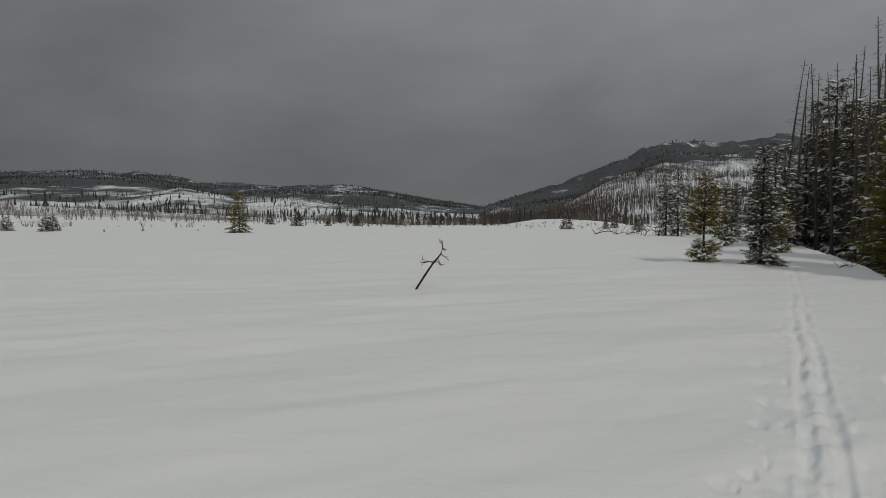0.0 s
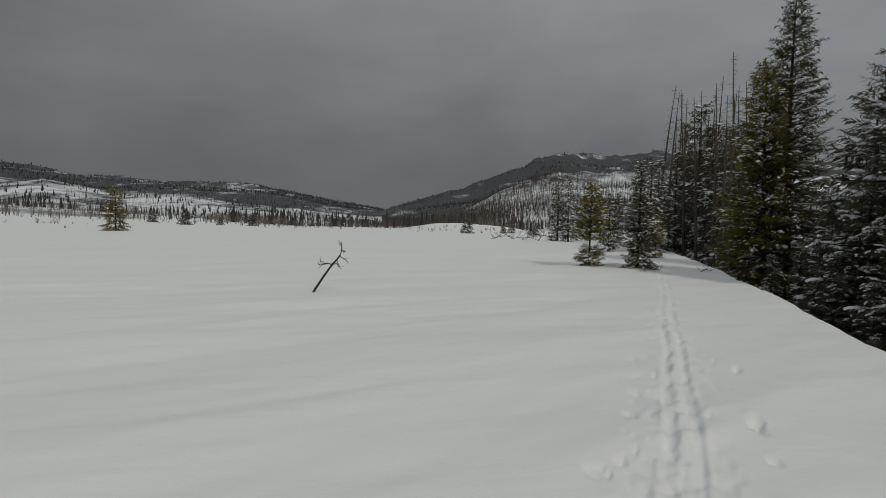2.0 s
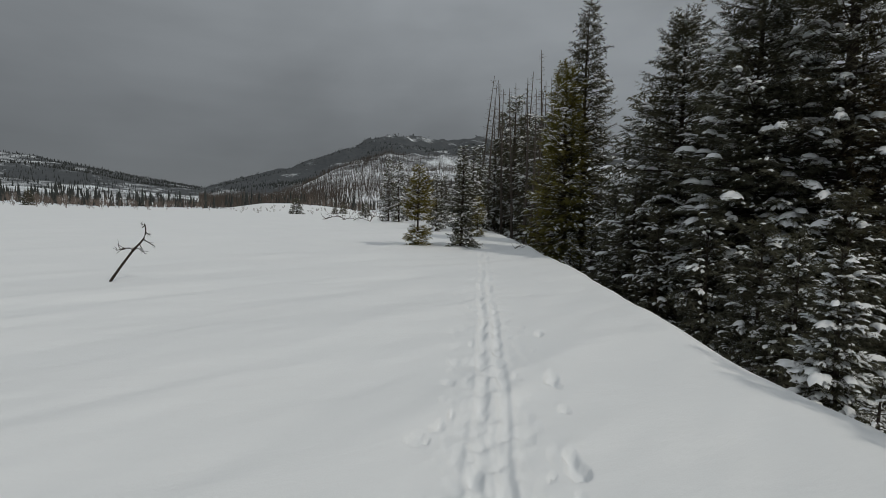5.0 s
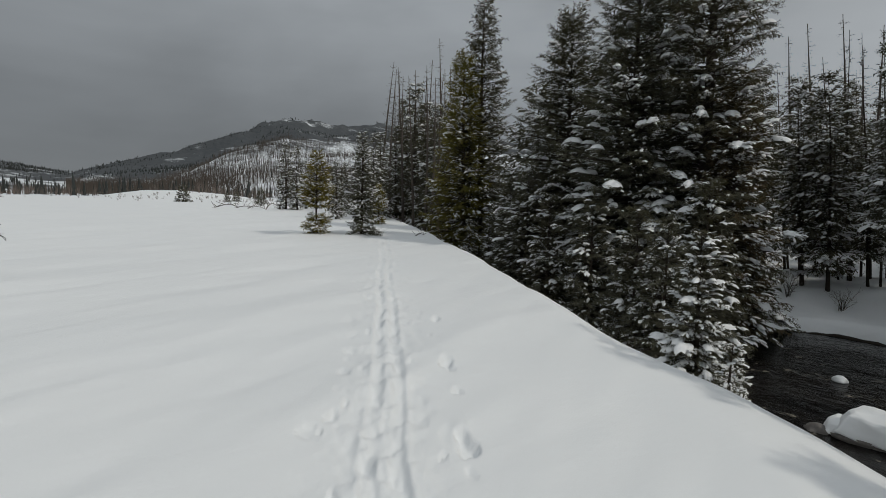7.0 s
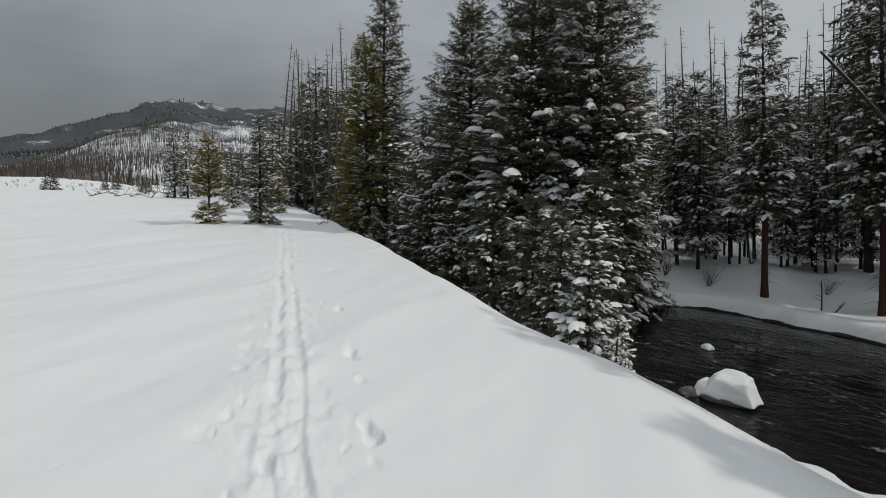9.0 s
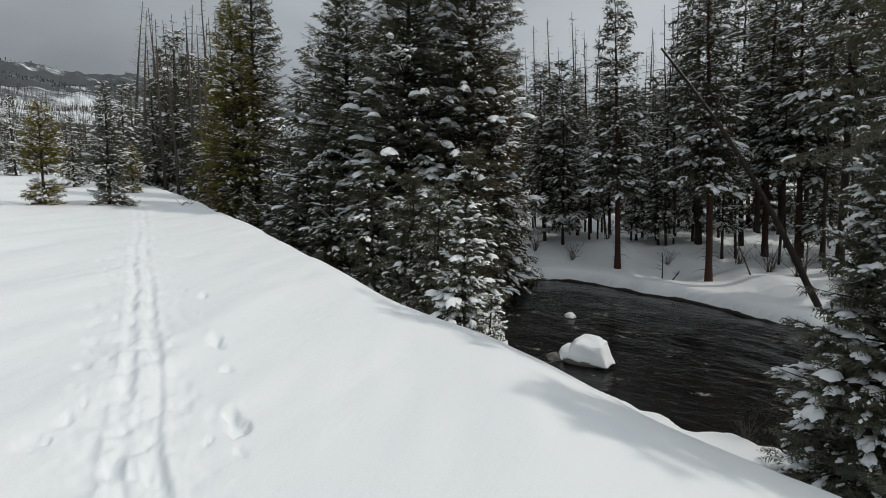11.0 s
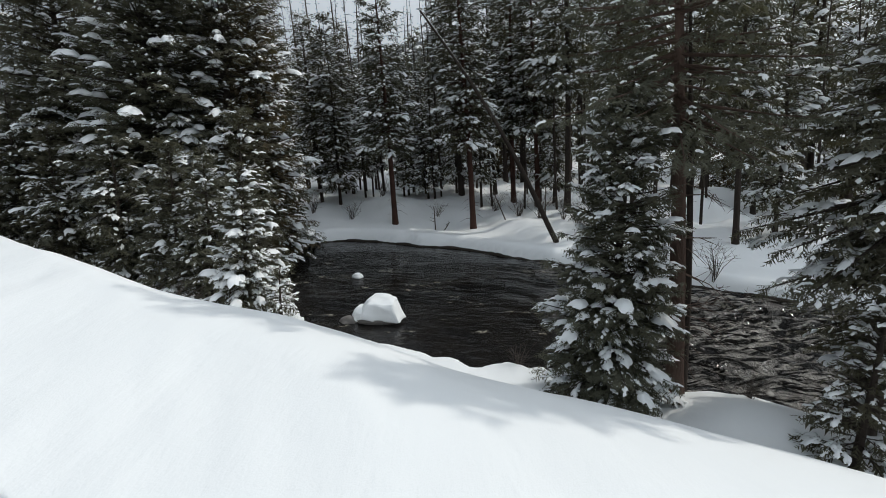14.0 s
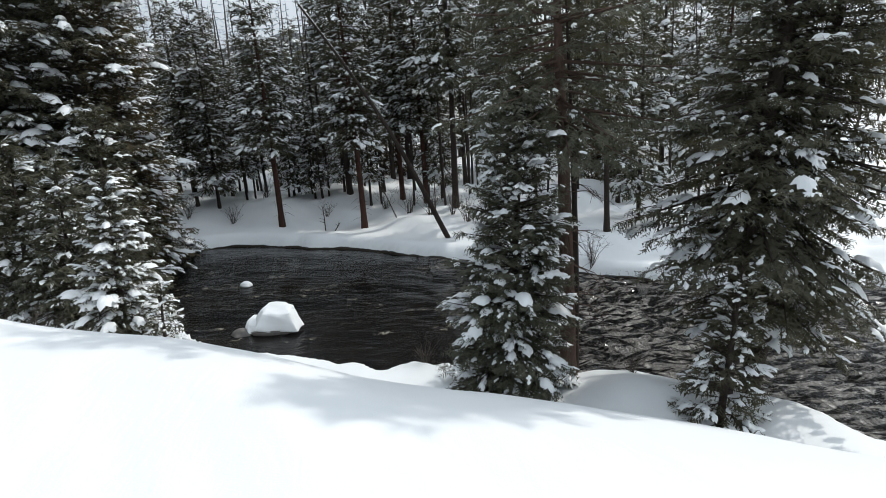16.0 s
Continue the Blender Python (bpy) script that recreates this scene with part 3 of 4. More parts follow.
            if fans and g.random() < fans * (0.25 + 1.1 * (1 - t)) and ln > 0.15:
                s0 = g.uniform(0.55, 0.8)
                start = np.array([np.interp(s0, ss, pts[:, c]) for c in range(3)])
                heavy = fan_size * min(0.54, 0.16 + 0.24 * ln) * g.uniform(0.5, 1.1)
                snow_fan(snow, start, axis, side, g, heavy)
                if g.random() < 0.45:
                    snow_fan(snow, start - axis * heavy * 0.7 + side * g.uniform(-0.2, 0.2), axis, side, g, heavy * 0.7)
            if laden:
                for first in ((g.uniform(0.45, 0.7), 1.0),) if coarse or ln < 0.6 else ((g.uniform(0.35, 0.5), g.uniform(0.55, 0.66)), (g.uniform(0.7, 0.85), 1.02)):
                    sp = np.linspace(first[0], first[1], 3 if coarse else 7)
                    at2 = np.stack([np.interp(sp, ss, pts[:, c]) for c in range(3)], -1)
                    pad(snow, at2, side, g, (0.035 + 0.022 * ln) * g.uniform(0.6, 1.4), coarse)
        z += step * g.uniform(0.7, 1.3) * (1.15 - 0.45 * t)
    pos, ways, ups, lens, load, rim = (np.concatenate(q) for q in (pos, ways, ups, lens, load, rim))
    right = unit(np.cross(ups, ways))
    up2 = np.cross(ways, right)
    mats = np.stack([ways, right, up2], -1) * lens[:, None, None]
    for fine in (True, False):
        tmpl = SPRAYS if fine and not coarse else SPRAYS_COARSE
        pick = np.where(rim == fine, g.integers(0, len(tmpl), len(pos)), -1)
        for n, (tv, tf) in enumerate(tmpl):
            spread(crown, tv, tf, pos[pick == n], mats[pick == n])
    # snow lies level on the outer twigs
    white = rim & ((g.random(len(pos)) < dust) | load) & (up2[:, 2] > 0.3)
    flat = unit(ways * (1, 1, 0.6))
    cross = unit(np.cross((0, 0, 1.0), flat))
    level = np.stack([flat, cross, np.cross(flat, cross)], -1) * lens[:, None, None]
    big = np.where(load, g.uniform(0.6, 1.2, len(pos)), g.uniform(0.32, 0.82, len(pos)))
    pick = g.integers(0, 4, len(pos))
    for n, (tv, tf) in enumerate(FLECKS if coarse else FLAKES):
        w0 = white & (pick == n)
        if w0.any():
            thick = level[w0] * big[w0][:, None, None]
            spread(snow, tv, tf, pos[w0] + ways[w0] * lens[w0][:, None] * 0.5 + (0, 0, 0.03), thick)
    part("trunk", trunk, bark or BARK, root)
    tagged(part("branch_wood", limbs, bark or BARK, root), kind="stuff")
    tagged(part("crown", crown, needles or NEEDLES, root, smooth=False), kind="stuff")
    if snow.v:
        tagged(part("snow_load", snow, SNOW, root, "white snow lying on the boughs"), kind="stuff")
    return tagged(root, label, category)


def dead_tree(name, seed, tall, label, bark=None, twigs=60, twig_len=0.7, start=0.25, category="dead tree", trunk_r=None):
    g = np.random.default_rng(seed)
    root = new(name)
    trunk, limbs = Shape(), Shape()
    zs = np.linspace(-0.3, tall, 12)
    sway = 0.012 * tall
    px = sway * np.sin(zs / tall * 3.5 + seed)
    py = sway * np.cos(zs / tall * 2.6 + seed)
    trunk_r = trunk_r or 0.008 * tall + 0.02
    tube(trunk, np.stack([px, py, zs], -1), trunk_r * np.clip(1 - zs / tall, 0.06, 1) ** 0.7, 7)
    for q in range(twigs):
        t = g.uniform(start, 0.98)
        z = t * tall
        an = g.uniform(0, 6.28)
        ln = twig_len * g.uniform(0.3, 1.0) * (1.1 - 0.7 * t)
        b0 = np.array([np.interp(z, zs, px), np.interp(z, zs, py), z])
        ss = np.linspace(0, 1, 4)
        out = np.array([math.cos(an), math.sin(an), g.uniform(-0.35, 0.25)])
        pts = b0 + ss[:, None] * out * ln + np.array([0, 0, 1.0]) * (g.uniform(-0.2, 0.35) * ln * ss**2)[:, None]
        tube(limbs, pts, np.linspace(0.013, 0.004, 4), 3, False)
        for h in range(2):
            s0 = g.uniform(0.4, 0.9)
            p0 = b0 + s0 * out * ln
            o2 = out + g.normal(size=3) * 0.7
            tube(limbs, [p0, p0 + o2 * ln * 0.3], [0.006, 0.003], 3, False)
    part("trunk", trunk, bark or DEAD, root)
    tagged(part("branch_wood", limbs, bark or DEAD, root), kind="stuff")
    return tagged(root, label, category)


def spot(az, r, sink=0.05):
    x, y = r * math.sin(radians(az)), r * math.cos(radians(az))
    return x, y, float(land(np.array([x]), np.array([y]))[0]) - sink


def stand(az, r, turn=0.0, size=1.0, lean=(0.0, 0.0), sink=0.05):
    """A pose on the snow. lean: degrees toward +x and toward +y."""
    x, y, z = spot(az, r, sink)
    m = pose(x, y, z) @ Euler((radians(-lean[1]), radians(lean[0]), 0)).to_matrix().to_4x4() @ pose(0, 0, 0, 0, 0, turn)
    return m @ Matrix.Scale(size, 4)


def put(ob, m):
    ob.matrix_basis = m
    return ob


LEAN = (0.0, 4.5)

# --- the two young trees by the ski tracks
put(conifer("young_pine", 3, 3.4, 0.82, step=0.10, per=9, spray=0.17, droop=0.0, needles=GOLD, dust=0.2, clumps=0.22, fans=0.3, fan_size=0.55, density=1.4, trunk_r=0.05, bare=0.0,
            profile=[(0, 0.45), (0.05, 0.7), (0.14, 0.75), (0.21, 0.6), (0.23, 0), (0.31, 0), (0.33, 0.7), (0.46, 1.0), (0.6, 0.85), (0.8, 0.5), (0.94, 0.25), (1, 0.05)],
            label="yellowing young pine with snowy lower boughs", category="pine tree"), stand(26.4, 21.8))
put(conifer("young_spruce", 4, 4.3, 0.95, step=0.12, per=9, spray=0.19, droop=0.16, dust=0.26, clumps=0.12, fans=0.1, fan_size=0.5, density=1.6, bare=0.0,
            profile=[(0, 0.6), (0.03, 0.95), (0.1, 0.8), (0.17, 0.45), (0.25, 0.6), (0.4, 0.72), (0.55, 0.52), (0.78, 0.28), (1, 0.05)],
            label="slim green young spruce beside the ski tracks", category="spruce tree"), stand(31.24, 21.9))

# --- lone pine far out on the snowfield
put(conifer("lone_pine", 6, 6.2, 1.9, bare=0.03, step=0.28, per=9, spray=0.5, shape=0.55, needles=PINE, dust=0.1, clumps=0.05,
            label="lone green pine out on the open snowfield", category="pine tree"), stand(-21.7, 85))

tagged(copy_thing(bpy.data.objects["young_pine"], stand(33.0, 31.0, 120, 0.72)), "small golden pine in front of the dark tree row")

# --- spruces on the near bank
put(conifer("bank_spruce", 11, 11.0, 3.2, bare=0.02, step=0.2, per=13, spray=0.28, droop=0.3, dust=0.16, clumps=0.08, ragged=0.32, fans=0.24, fan_size=1.0, density=1.3, shape=0.72, skirt=0.95,
            label="tall dark spruce with snow-laden boughs on the bank", category="spruce tree"), stand(53.5, 20.0))
put(conifer("bank_spruce", 12, 12.4, 3.2, bare=0.02, step=0.2, per=13, spray=0.28, droop=0.32, dust=0.15, clumps=0.1, ragged=0.32, fans=0.5, fan_size=1.1, density=1.3, shape=0.72, skirt=0.95,
            label="tall dark spruce with heavy snow on its lower boughs", category="spruce tree"), stand(60.0, 17.6))
put(conifer("bank_spruce", 13, 14.0, 2.6, bare=0.04, step=0.22, per=12, spray=0.28, droop=0.25, dust=0.16, clumps=0.1, ragged=0.32, fans=0.4, fan_size=1.1, density=1.25, trunk_r=0.26, shape=0.6, sparse_top=0.25,
            label="very tall spruce with a thick dark trunk on the bank", category="spruce tree"), stand(66.5, 17.2))
put(conifer("small_spruce", 14, 3.4, 0.85, bare=0.0, step=0.11, per=10, spray=0.17, droop=0.3, dust=0.2, clumps=0.35, fans=0.65, fan_size=1.15, density=1.4,
            label="small spruce thickly covered in snow at the bank's edge", category="spruce tree"), stand(67.3, 10.8))
put(conifer("small_spruce", 15, 1.5, 0.45, bare=0.0, step=0.1, per=6, spray=0.15, dust=0.45, clumps=0.4,
            label="little snowy spruce sapling above the river", category="spruce tree"), stand(70.6, 10.0))
put(conifer("river_spruce", 16, 4.9, 1.08, bare=0.0, step=0.1, per=11, spray=0.18, droop=0.25, shape=0.55, dust=0.16, clumps=0.14, fans=0.42, fan_size=0.8, density=1.4, skirt=0.9,
            label="dense dark spruce with snow pads beside the river", category="spruce tree"), stand(107.0, 7.6))
put(conifer("river_pine", 17, 8.4, 1.9, bare=0.5, step=0.19, per=8, spray=0.24, density=1.05, shape=0.4, droop=0.3, bark=BROWN_BARK, dust=0.12, clumps=0.0, trunk_r=0.15,
            label="tall brown-barked pine with a bare lower trunk at the river", category="pine tree"), stand(113.8, 8.5, lean=(0, 5)))
put(dead_tree("dead_tree", 47, 7.0, "bare dead trunk beside the brown-barked pine", BARK, twigs=26, twig_len=0.5, start=0.12, trunk_r=0.07), stand(114.6, 8.75, lean=(0, 4.5)))
put(conifer("river_spruce", 18, 9.2, 1.7, bare=0.27, step=0.16, per=12, spray=0.23, density=1.2, shape=0.5, ragged=0.4, droop=0.42, fans=0.26, fan_size=0.65, dust=0.17, clumps=0.13, trunk_r=0.17,
            label="big spruce with sagging snowy boughs at the water", category="spruce tree"), stand(129.5, 8.5, lean=(0, -4)))
put(conifer("river_spruce", 19, 8.7, 1.6, bare=0.24, step=0.17, per=11, spray=0.23, density=1.2, shape=0.5, ragged=0.4, droop=0.42, fans=0.26, fan_size=0.65, dust=0.17, clumps=0.13, trunk_r=0.16,
            label="leaning spruce with snowy boughs at the water", category="spruce tree"), stand(132.6, 8.9, lean=(3, -7)))
put(conifer("small_spruce", 20, 2.4, 0.6, bare=0.0, step=0.12, per=7, spray=0.18, dust=0.3, clumps=0.3, fans=0.5, fan_size=0.7,
            label="small snow-covered spruce on the river ledge", category="spruce tree"), stand(129.8, 7.3))

FILL = conifer("bank_spruce", 21, 5.0, 1.5, bare=0.0, step=0.2, per=9, spray=0.36, coarse=True, droop=0.3, dust=0.13, clumps=0.16, fans=0.16, density=1.1, skirt=0.95,
               label="low dense spruce filling the edge of the bank", category="spruce tree")
put(FILL, stand(49.6, 19.0))
for n, (az, r, s) in enumerate([(52.0, 17.0, 0.8), (56.5, 15.5, 0.8), (61.0, 13.8, 0.75), (64.0, 13.0, 0.7), (47.6, 22.0, 0.9), (67.6, 15.0, 0.9), (57.5, 22.0, 1.9), (63.5, 21.0, 2.2), (50.2, 23.5, 1.75), (68.0, 19.0, 1.6)]):
    copy_thing(FILL, stand(az, r, 75 * n, s))

copy_thing(bpy.data.objects["dead_tree"], stand(130.6, 8.7, 90, 0.9, (0, -9)))
put(conifer("dying_spruce", 22, 8.2, 1.7, bare=0.05, step=0.22, per=10, spray=0.3, droop=0.25, shape=0.6, needles=RUST, dust=0.3, clumps=0.2, coarse=True,
            label="browning spruce among the dark ones on the bank", category="spruce tree"), stand(69.5, 16.6, 0, 0.9))

# --- row of trees along the bank's far stretch
DEAD_TALL = dead_tree("dead_tree", 41, 13.0, "tall bare dead conifer in the tree row", twigs=110, twig_len=0.8)
put(DEAD_TALL, stand(36.2, 50))
ROW = [(33.0, 52, 12.6, 6), (34.6, 54, 11.5, 1), (35.4, 47, 12.0, -1), (36.8, 50, 12.6, 0), (37.6, 46, 11.5, 1), (38.4, 44, 12.0, 0), (39.3, 42, 10.5, 2),
       (40.2, 40, 12.5, -2), (40.8, 42, 11.0, 0), (39.8, 47, 12.0, 1), (35.0, 60, 13, 0), (37.2, 58, 13, 1), (34.2, 44, 9.5, 2), (35.6, 41, 10.0, 0), (36.6, 39, 9.5, -1), (37.9, 37, 9.8, 1), (38.9, 35, 8.5, 0), (39.9, 33, 8.0, -2), (40.7, 31, 8.6, 1), (41.3, 35, 9.0, 0)]
for n, (az, r, tall, tilt) in enumerate(ROW):
    tagged(copy_thing(DEAD_TALL, stand(az, r, 57 * n, (tall + 3.3) / 13.0, (tilt, 0))), group="dead trees along the bank")
tagged(DEAD_TALL, group="dead trees along the bank")
SLIM = conifer("slim_spruce", 43, 10.0, 1.5, bare=0.04, step=0.34, per=8, spray=0.54, droop=0.25, shape=0.7, dust=0.3, clumps=0.25, density=1.0, coarse=True,
               label="slim dark spruce in the row along the bank", category="spruce tree")
put(SLIM, stand(36.0, 48))
for n, (az, r, s) in enumerate([(33.8, 50, 0.8), (34.9, 46, 1.0), (36.9, 45, 1.35), (38.0, 42, 1.15), (38.8, 40, 1.0), (39.6, 38, 1.05), (40.4, 36, 0.95), (33.2, 40, 0.66), (35.9, 51, 1.35), (40.9, 39, 1.1), (39.2, 46, 1.2), (34.3, 54, 0.9),
                                (35.6, 53, 1.1), (37.6, 50, 1.1), (41.2, 34, 0.7), (23.2, 62, 0.75), (24.3, 60, 0.7), (25.2, 66, 0.6), (28.0, 58, 0.5), (29.4, 60, 0.55), (31.5, 55, 0.62), (20.7, 80, 0.28),
                                (32.4, 52, 0.5), (26.4, 64, 0.5), (28.4, 38, 0.42), (29.0, 42, 0.4), (32.5, 38, 0.62)]):
    copy_thing(SLIM, stand(az, r, 73 * n, s))
put(conifer("tall_pine", 45, 11.0, 2.1, bare=0.03, step=0.22, per=12, spray=0.36, droop=0.1, shape=0.55, needles=PINE, dust=0.2, clumps=0.05,
            label="yellow-green pine on the bank's edge", category="pine tree"), stand(42.2, 26.0))
put(conifer("tall_spruce", 46, 14.0, 2.1, bare=0.05, step=0.22, per=12, spray=0.36, droop=0.12, shape=0.65, dust=0.2, clumps=0.06, sparse_top=0.1,
            label="tall dark spruce rising above the bank", category="spruce tree"), stand(44.3, 26.5))
for n, (az, r, s) in enumerate([(43.2, 22, 0.30), (45.4, 22, 0.33), (46.8, 21, 0.36), (41.4, 27, 0.3), (47.9, 19, 0.3)]):
    copy_thing(SLIM, stand(az, r, 40 * n, s))

# --- forest across the river
FOREST = []
for n, (tall, wide, bare, bark) in enumerate([(10.5, 1.15, 0.22, BARK), (13.5, 1.6, 0.3, RED_BARK), (9.0, 1.05, 0.15, BARK), (14.5, 1.3, 0.35, BARK)]):
    t = conifer("forest_spruce", 60 + n, tall, wide, bare=bare, step=0.31, per=9, spray=0.44, droop=0.3, shape=0.7, bark=bark, dust=0.6, clumps=0.18, fans=0.06, fan_size=0.8, trunk_r=0.145 if bark == RED_BARK else 0.009 * tall, coarse=True, density=1.2,
                label="snow-dusted spruce in the forest across the river", category="spruce tree")
    tagged(t, group="forest across the river")
    FOREST.append(t)
WATERSIDE = [(83.2, 20.4, 1, 0.76), (91.8, 20.2, 1, 1.12), (90.6, 24.0, 3, 1.0), (75.4, 23.4, 0, 0.76), (77.5, 23.0, 2, 0.86), (80.2, 24.2, 0, 0.72), (85.4, 26.5, 2, 0.82), (88.4, 27.2, 0, 0.78), (94.3, 25.8, 3, 0.8), (96.6, 24.2, 1, 1.12), (102.1, 21.0, 3, 1.0), (109, 20.5, 3, 0.95), (98.8, 23.4, 1, 1.12), (107.4, 19.2, 1, 0.95), (118.3, 18.8, 3, 0.8)]
DEEPER = [(74.0, 27, 0, 0.8), (76.4, 26.5, 2, 0.9), (79.0, 28, 0, 0.85), (81.4, 27, 0, 0.8), (84.8, 24.5, 2, 0.85), (121.6, 21.0, 2, 1.2), (129, 22, 1, 1.0), (132, 23, 0, 0.7), (72.5, 25, 3, 0.62), (70.0, 24.5, 0, 0.85), (67, 27, 1, 0.9), (63, 30, 3, 0.8), (100.8, 23.5, 2, 1.0), (90.2, 24.5, 2, 0.85), (93.0, 23.0, 0, 0.8), (87.0, 24.0, 2, 0.75), (82.2, 26.5, 3, 0.55), (78.8, 26.0, 3, 0.55), (134.5, 24.0, 2, 1.0)]
SPOTS = WATERSIDE + DEEPER
for n, (az, r, kind, s) in enumerate(SPOTS):
    m = stand(az, r, 61 * n, s, LEAN)
    if kind not in [k for _, _, k, _ in SPOTS[:n]]:
        put(FOREST[kind], m)
    else:
        copy_thing(FOREST[kind], m)
for n, (az, r, s) in enumerate([(74.5, 34, 0.92), (75.8, 37, 1.05), (77.0, 33.5, 0.8), (78.3, 36, 1.0), (79.4, 34.5, 0.84), (80.6, 38, 1.0), (86.0, 35, 0.9), (88.0, 37, 0.95), (89.2, 34, 0.86)]):
    copy_thing(DEAD_TALL, stand(az, r, 47 * n, s, (2 * math.sin(n * 1.7), 4.5)))
# slender bare poles between them
POLE = dead_tree("bare_pole", 48, 8.5, "slender bare trunk at the edge of the forest", BARK, twigs=46, twig_len=0.55, start=0.15, trunk_r=0.05)
tagged(POLE, group="bare poles across the river")
put(POLE, stand(86.6, 24.5, 0, 1.0, LEAN))
for n, (az, r, s) in enumerate([(78.0, 25.5, 0.8), (79.4, 27, 1.0), (81.0, 24.6, 0.9), (84.6, 25.2, 1.0), (85.6, 27.5, 1.1), (87.7, 26, 1.2), (88.3, 23.8, 0.9), (91.0, 25.5, 1.3), (92.6, 27, 1.2), (94.0, 23.6, 1.1),
                                (96.0, 25.2, 1.2), (97.6, 23.0, 1.0), (99.6, 24.5, 1.3), (101.2, 22.4, 1.1), (103.6, 23.2, 1.2), (106.6, 21.0, 1.0), (111.0, 21.5, 1.1), (115.6, 22.0, 1.2), (124.5, 21.5, 1.1), (127.0, 20.0, 1.0)]):
    copy_thing(POLE, stand(az, r, 77 * n, s, (3 * math.sin(n * 2.1), 4.5)))
g = np.random.default_rng(18)
for n in range(30):
    az = g.uniform(73, 118)
    copy_thing(POLE, stand(az, np.interp(az, [73, 95, 118], [25, 23, 20.5]) + g.uniform(0, 7), 77 * n, g.uniform(0.7, 1.35), (4 * math.sin(n * 2.1), 4.5)))
g = np.random.default_rng(8)
placed = [(az, r) for az, r, _, _ in SPOTS]
BACK = []
for n, (tall, wide, bare) in enumerate([(11.0, 1.35, 0.2), (14.0, 1.4, 0.28)]):
    t = conifer("forest_spruce", 80 + n, tall, wide, bare=bare, step=0.54, per=6, spray=0.85, droop=0.3, shape=0.7, dust=0.45, clumps=0.25, coarse=True, density=1.1,
                label="dark snow-dusted spruce deep in the forest", category="spruce tree")
    BACK.append(tagged(t, group="forest across the river"))
put(BACK[0], stand(86.5, 31, 0, 0.75, LEAN))
put(BACK[1], stand(97.5, 30, 0, 1.0, LEAN))
count = 0
for _ in range(900):
    az, r = g.uniform(50, 134), g.uniform(26, 62)
    x, y, z = spot(az, r)
    if x - np.interp(y, FAR_Y, FAR_X) < 5 or any(math.hypot((az - a) * 0.0175 * r, r - b) < 1.5 for a, b in placed):
        continue
    if az > 106 and g.random() < 0.55:
        continue
    placed.append((az, r))
    kind = int(g.integers(0, 2))
    copy_thing(BACK[kind], stand(az, r, g.uniform(0, 360), g.uniform(0.75, 1.0) * (r * math.tan(radians(float(np.interp(az, [60, 72, 88, 94, 104], [13, 10, 9, 13, 17])))) + 3.5) / (11.0 if kind == 0 else 14.0), LEAN))
    count += 1
    if count > 92:
        break
for _ in range(42):
    az, r = g.uniform(56, 150), g.uniform(62, 125)
    kind = int(g.integers(0, 2))
    copy_thing(BACK[kind], stand(az, r, g.uniform(0, 360), g.uniform(0.5, 0.85), LEAN, 0.4))
for n in range(11):
    kind = n % 2
    copy_thing(BACK[kind], stand(g.uniform(112, 134), g.uniform(27, 50), g.uniform(0, 360), g.uniform(0.95, 1.25), LEAN))
DYING = bpy.data.objects["dying_spruce"]
for az, r, s in ((119.5, 31, 1.5), (117.6, 34, 1.6), (96.2, 34, 1.3)):
    tagged(copy_thing(DYING, stand(az, r, 40 * s, s, LEAN)), "rust-brown dying conifer in the forest")


# ---------------------------------------------------------------- wood on the snow, stones, brush
def stick(shape, pts, r0, r1, sides=6):
    pts = np.asarray(pts, float)
    tube(shape, pts, np.linspace(r0, r1, len(pts)), sides)


def snag():
    root = new("dead_snag")
    x, y, z = spot(-3.75, 12.1, 0.12)
    root.matrix_basis = pose(x, y, z, 0, 0, 2.7) @ Matrix.Diagonal((0.92, 1.0, 1.12, 1.0))
    stem, twig = Shape(), Shape()
    stick(stem, [(-0.21, 0, -0.1), (-0.03, 0.01, 0.16), (0.15, 0.02, 0.39), (0.38, 0.0, 0.67), (0.49, -0.02, 0.77), (0.575, 0.0, 0.86), (0.61, 0.02, 0.95), (0.62, 0.03, 1.04), (0.60, 0.03, 1.14)], 0.029, 0.011, 7)
    part("stem", stem, BARK, root)
    g = np.random.default_rng(2)
    for base, tip in (((0.40, 0, 0.66), (0.29, -0.06, 0.705)), ((0.31, -0.05, 0.70), (0.06, -0.12, 0.665)), ((0.22, -0.08, 0.69), (0.09, -0.1, 0.75)), ((0.56, 0, 0.85), (0.78, -0.05, 0.73)), ((0.49, -0.02, 0.77), (0.59, 0.06, 0.585)),
                      ((0.43, 0, 0.68), (0.55, -0.1, 0.64)), ((0.61, 0.02, 0.98), (0.72, 0.1, 0.94)), ((0.60, 0.03, 1.10), (0.545, 0.0, 1.13))):
        t = Shape()
        b, e = np.array(base), np.array(tip)
        mid = (b + e) / 2 + g.normal(size=3) * 0.025
        stick(t, [b, mid, e], 0.012, 0.004, 5)
        for _ in range(5):
            s = g.uniform(0.3, 1)
            p = b + (e - b) * s
            stick(t, [p, p + g.normal(size=3) * 0.045 + (e - b) * 0.15], 0.006, 0.002, 3)
        part("twig", t, BARK, root)
    return tagged(root, "bent bare dead stem poking out of the snow", "dead stem")


snag()


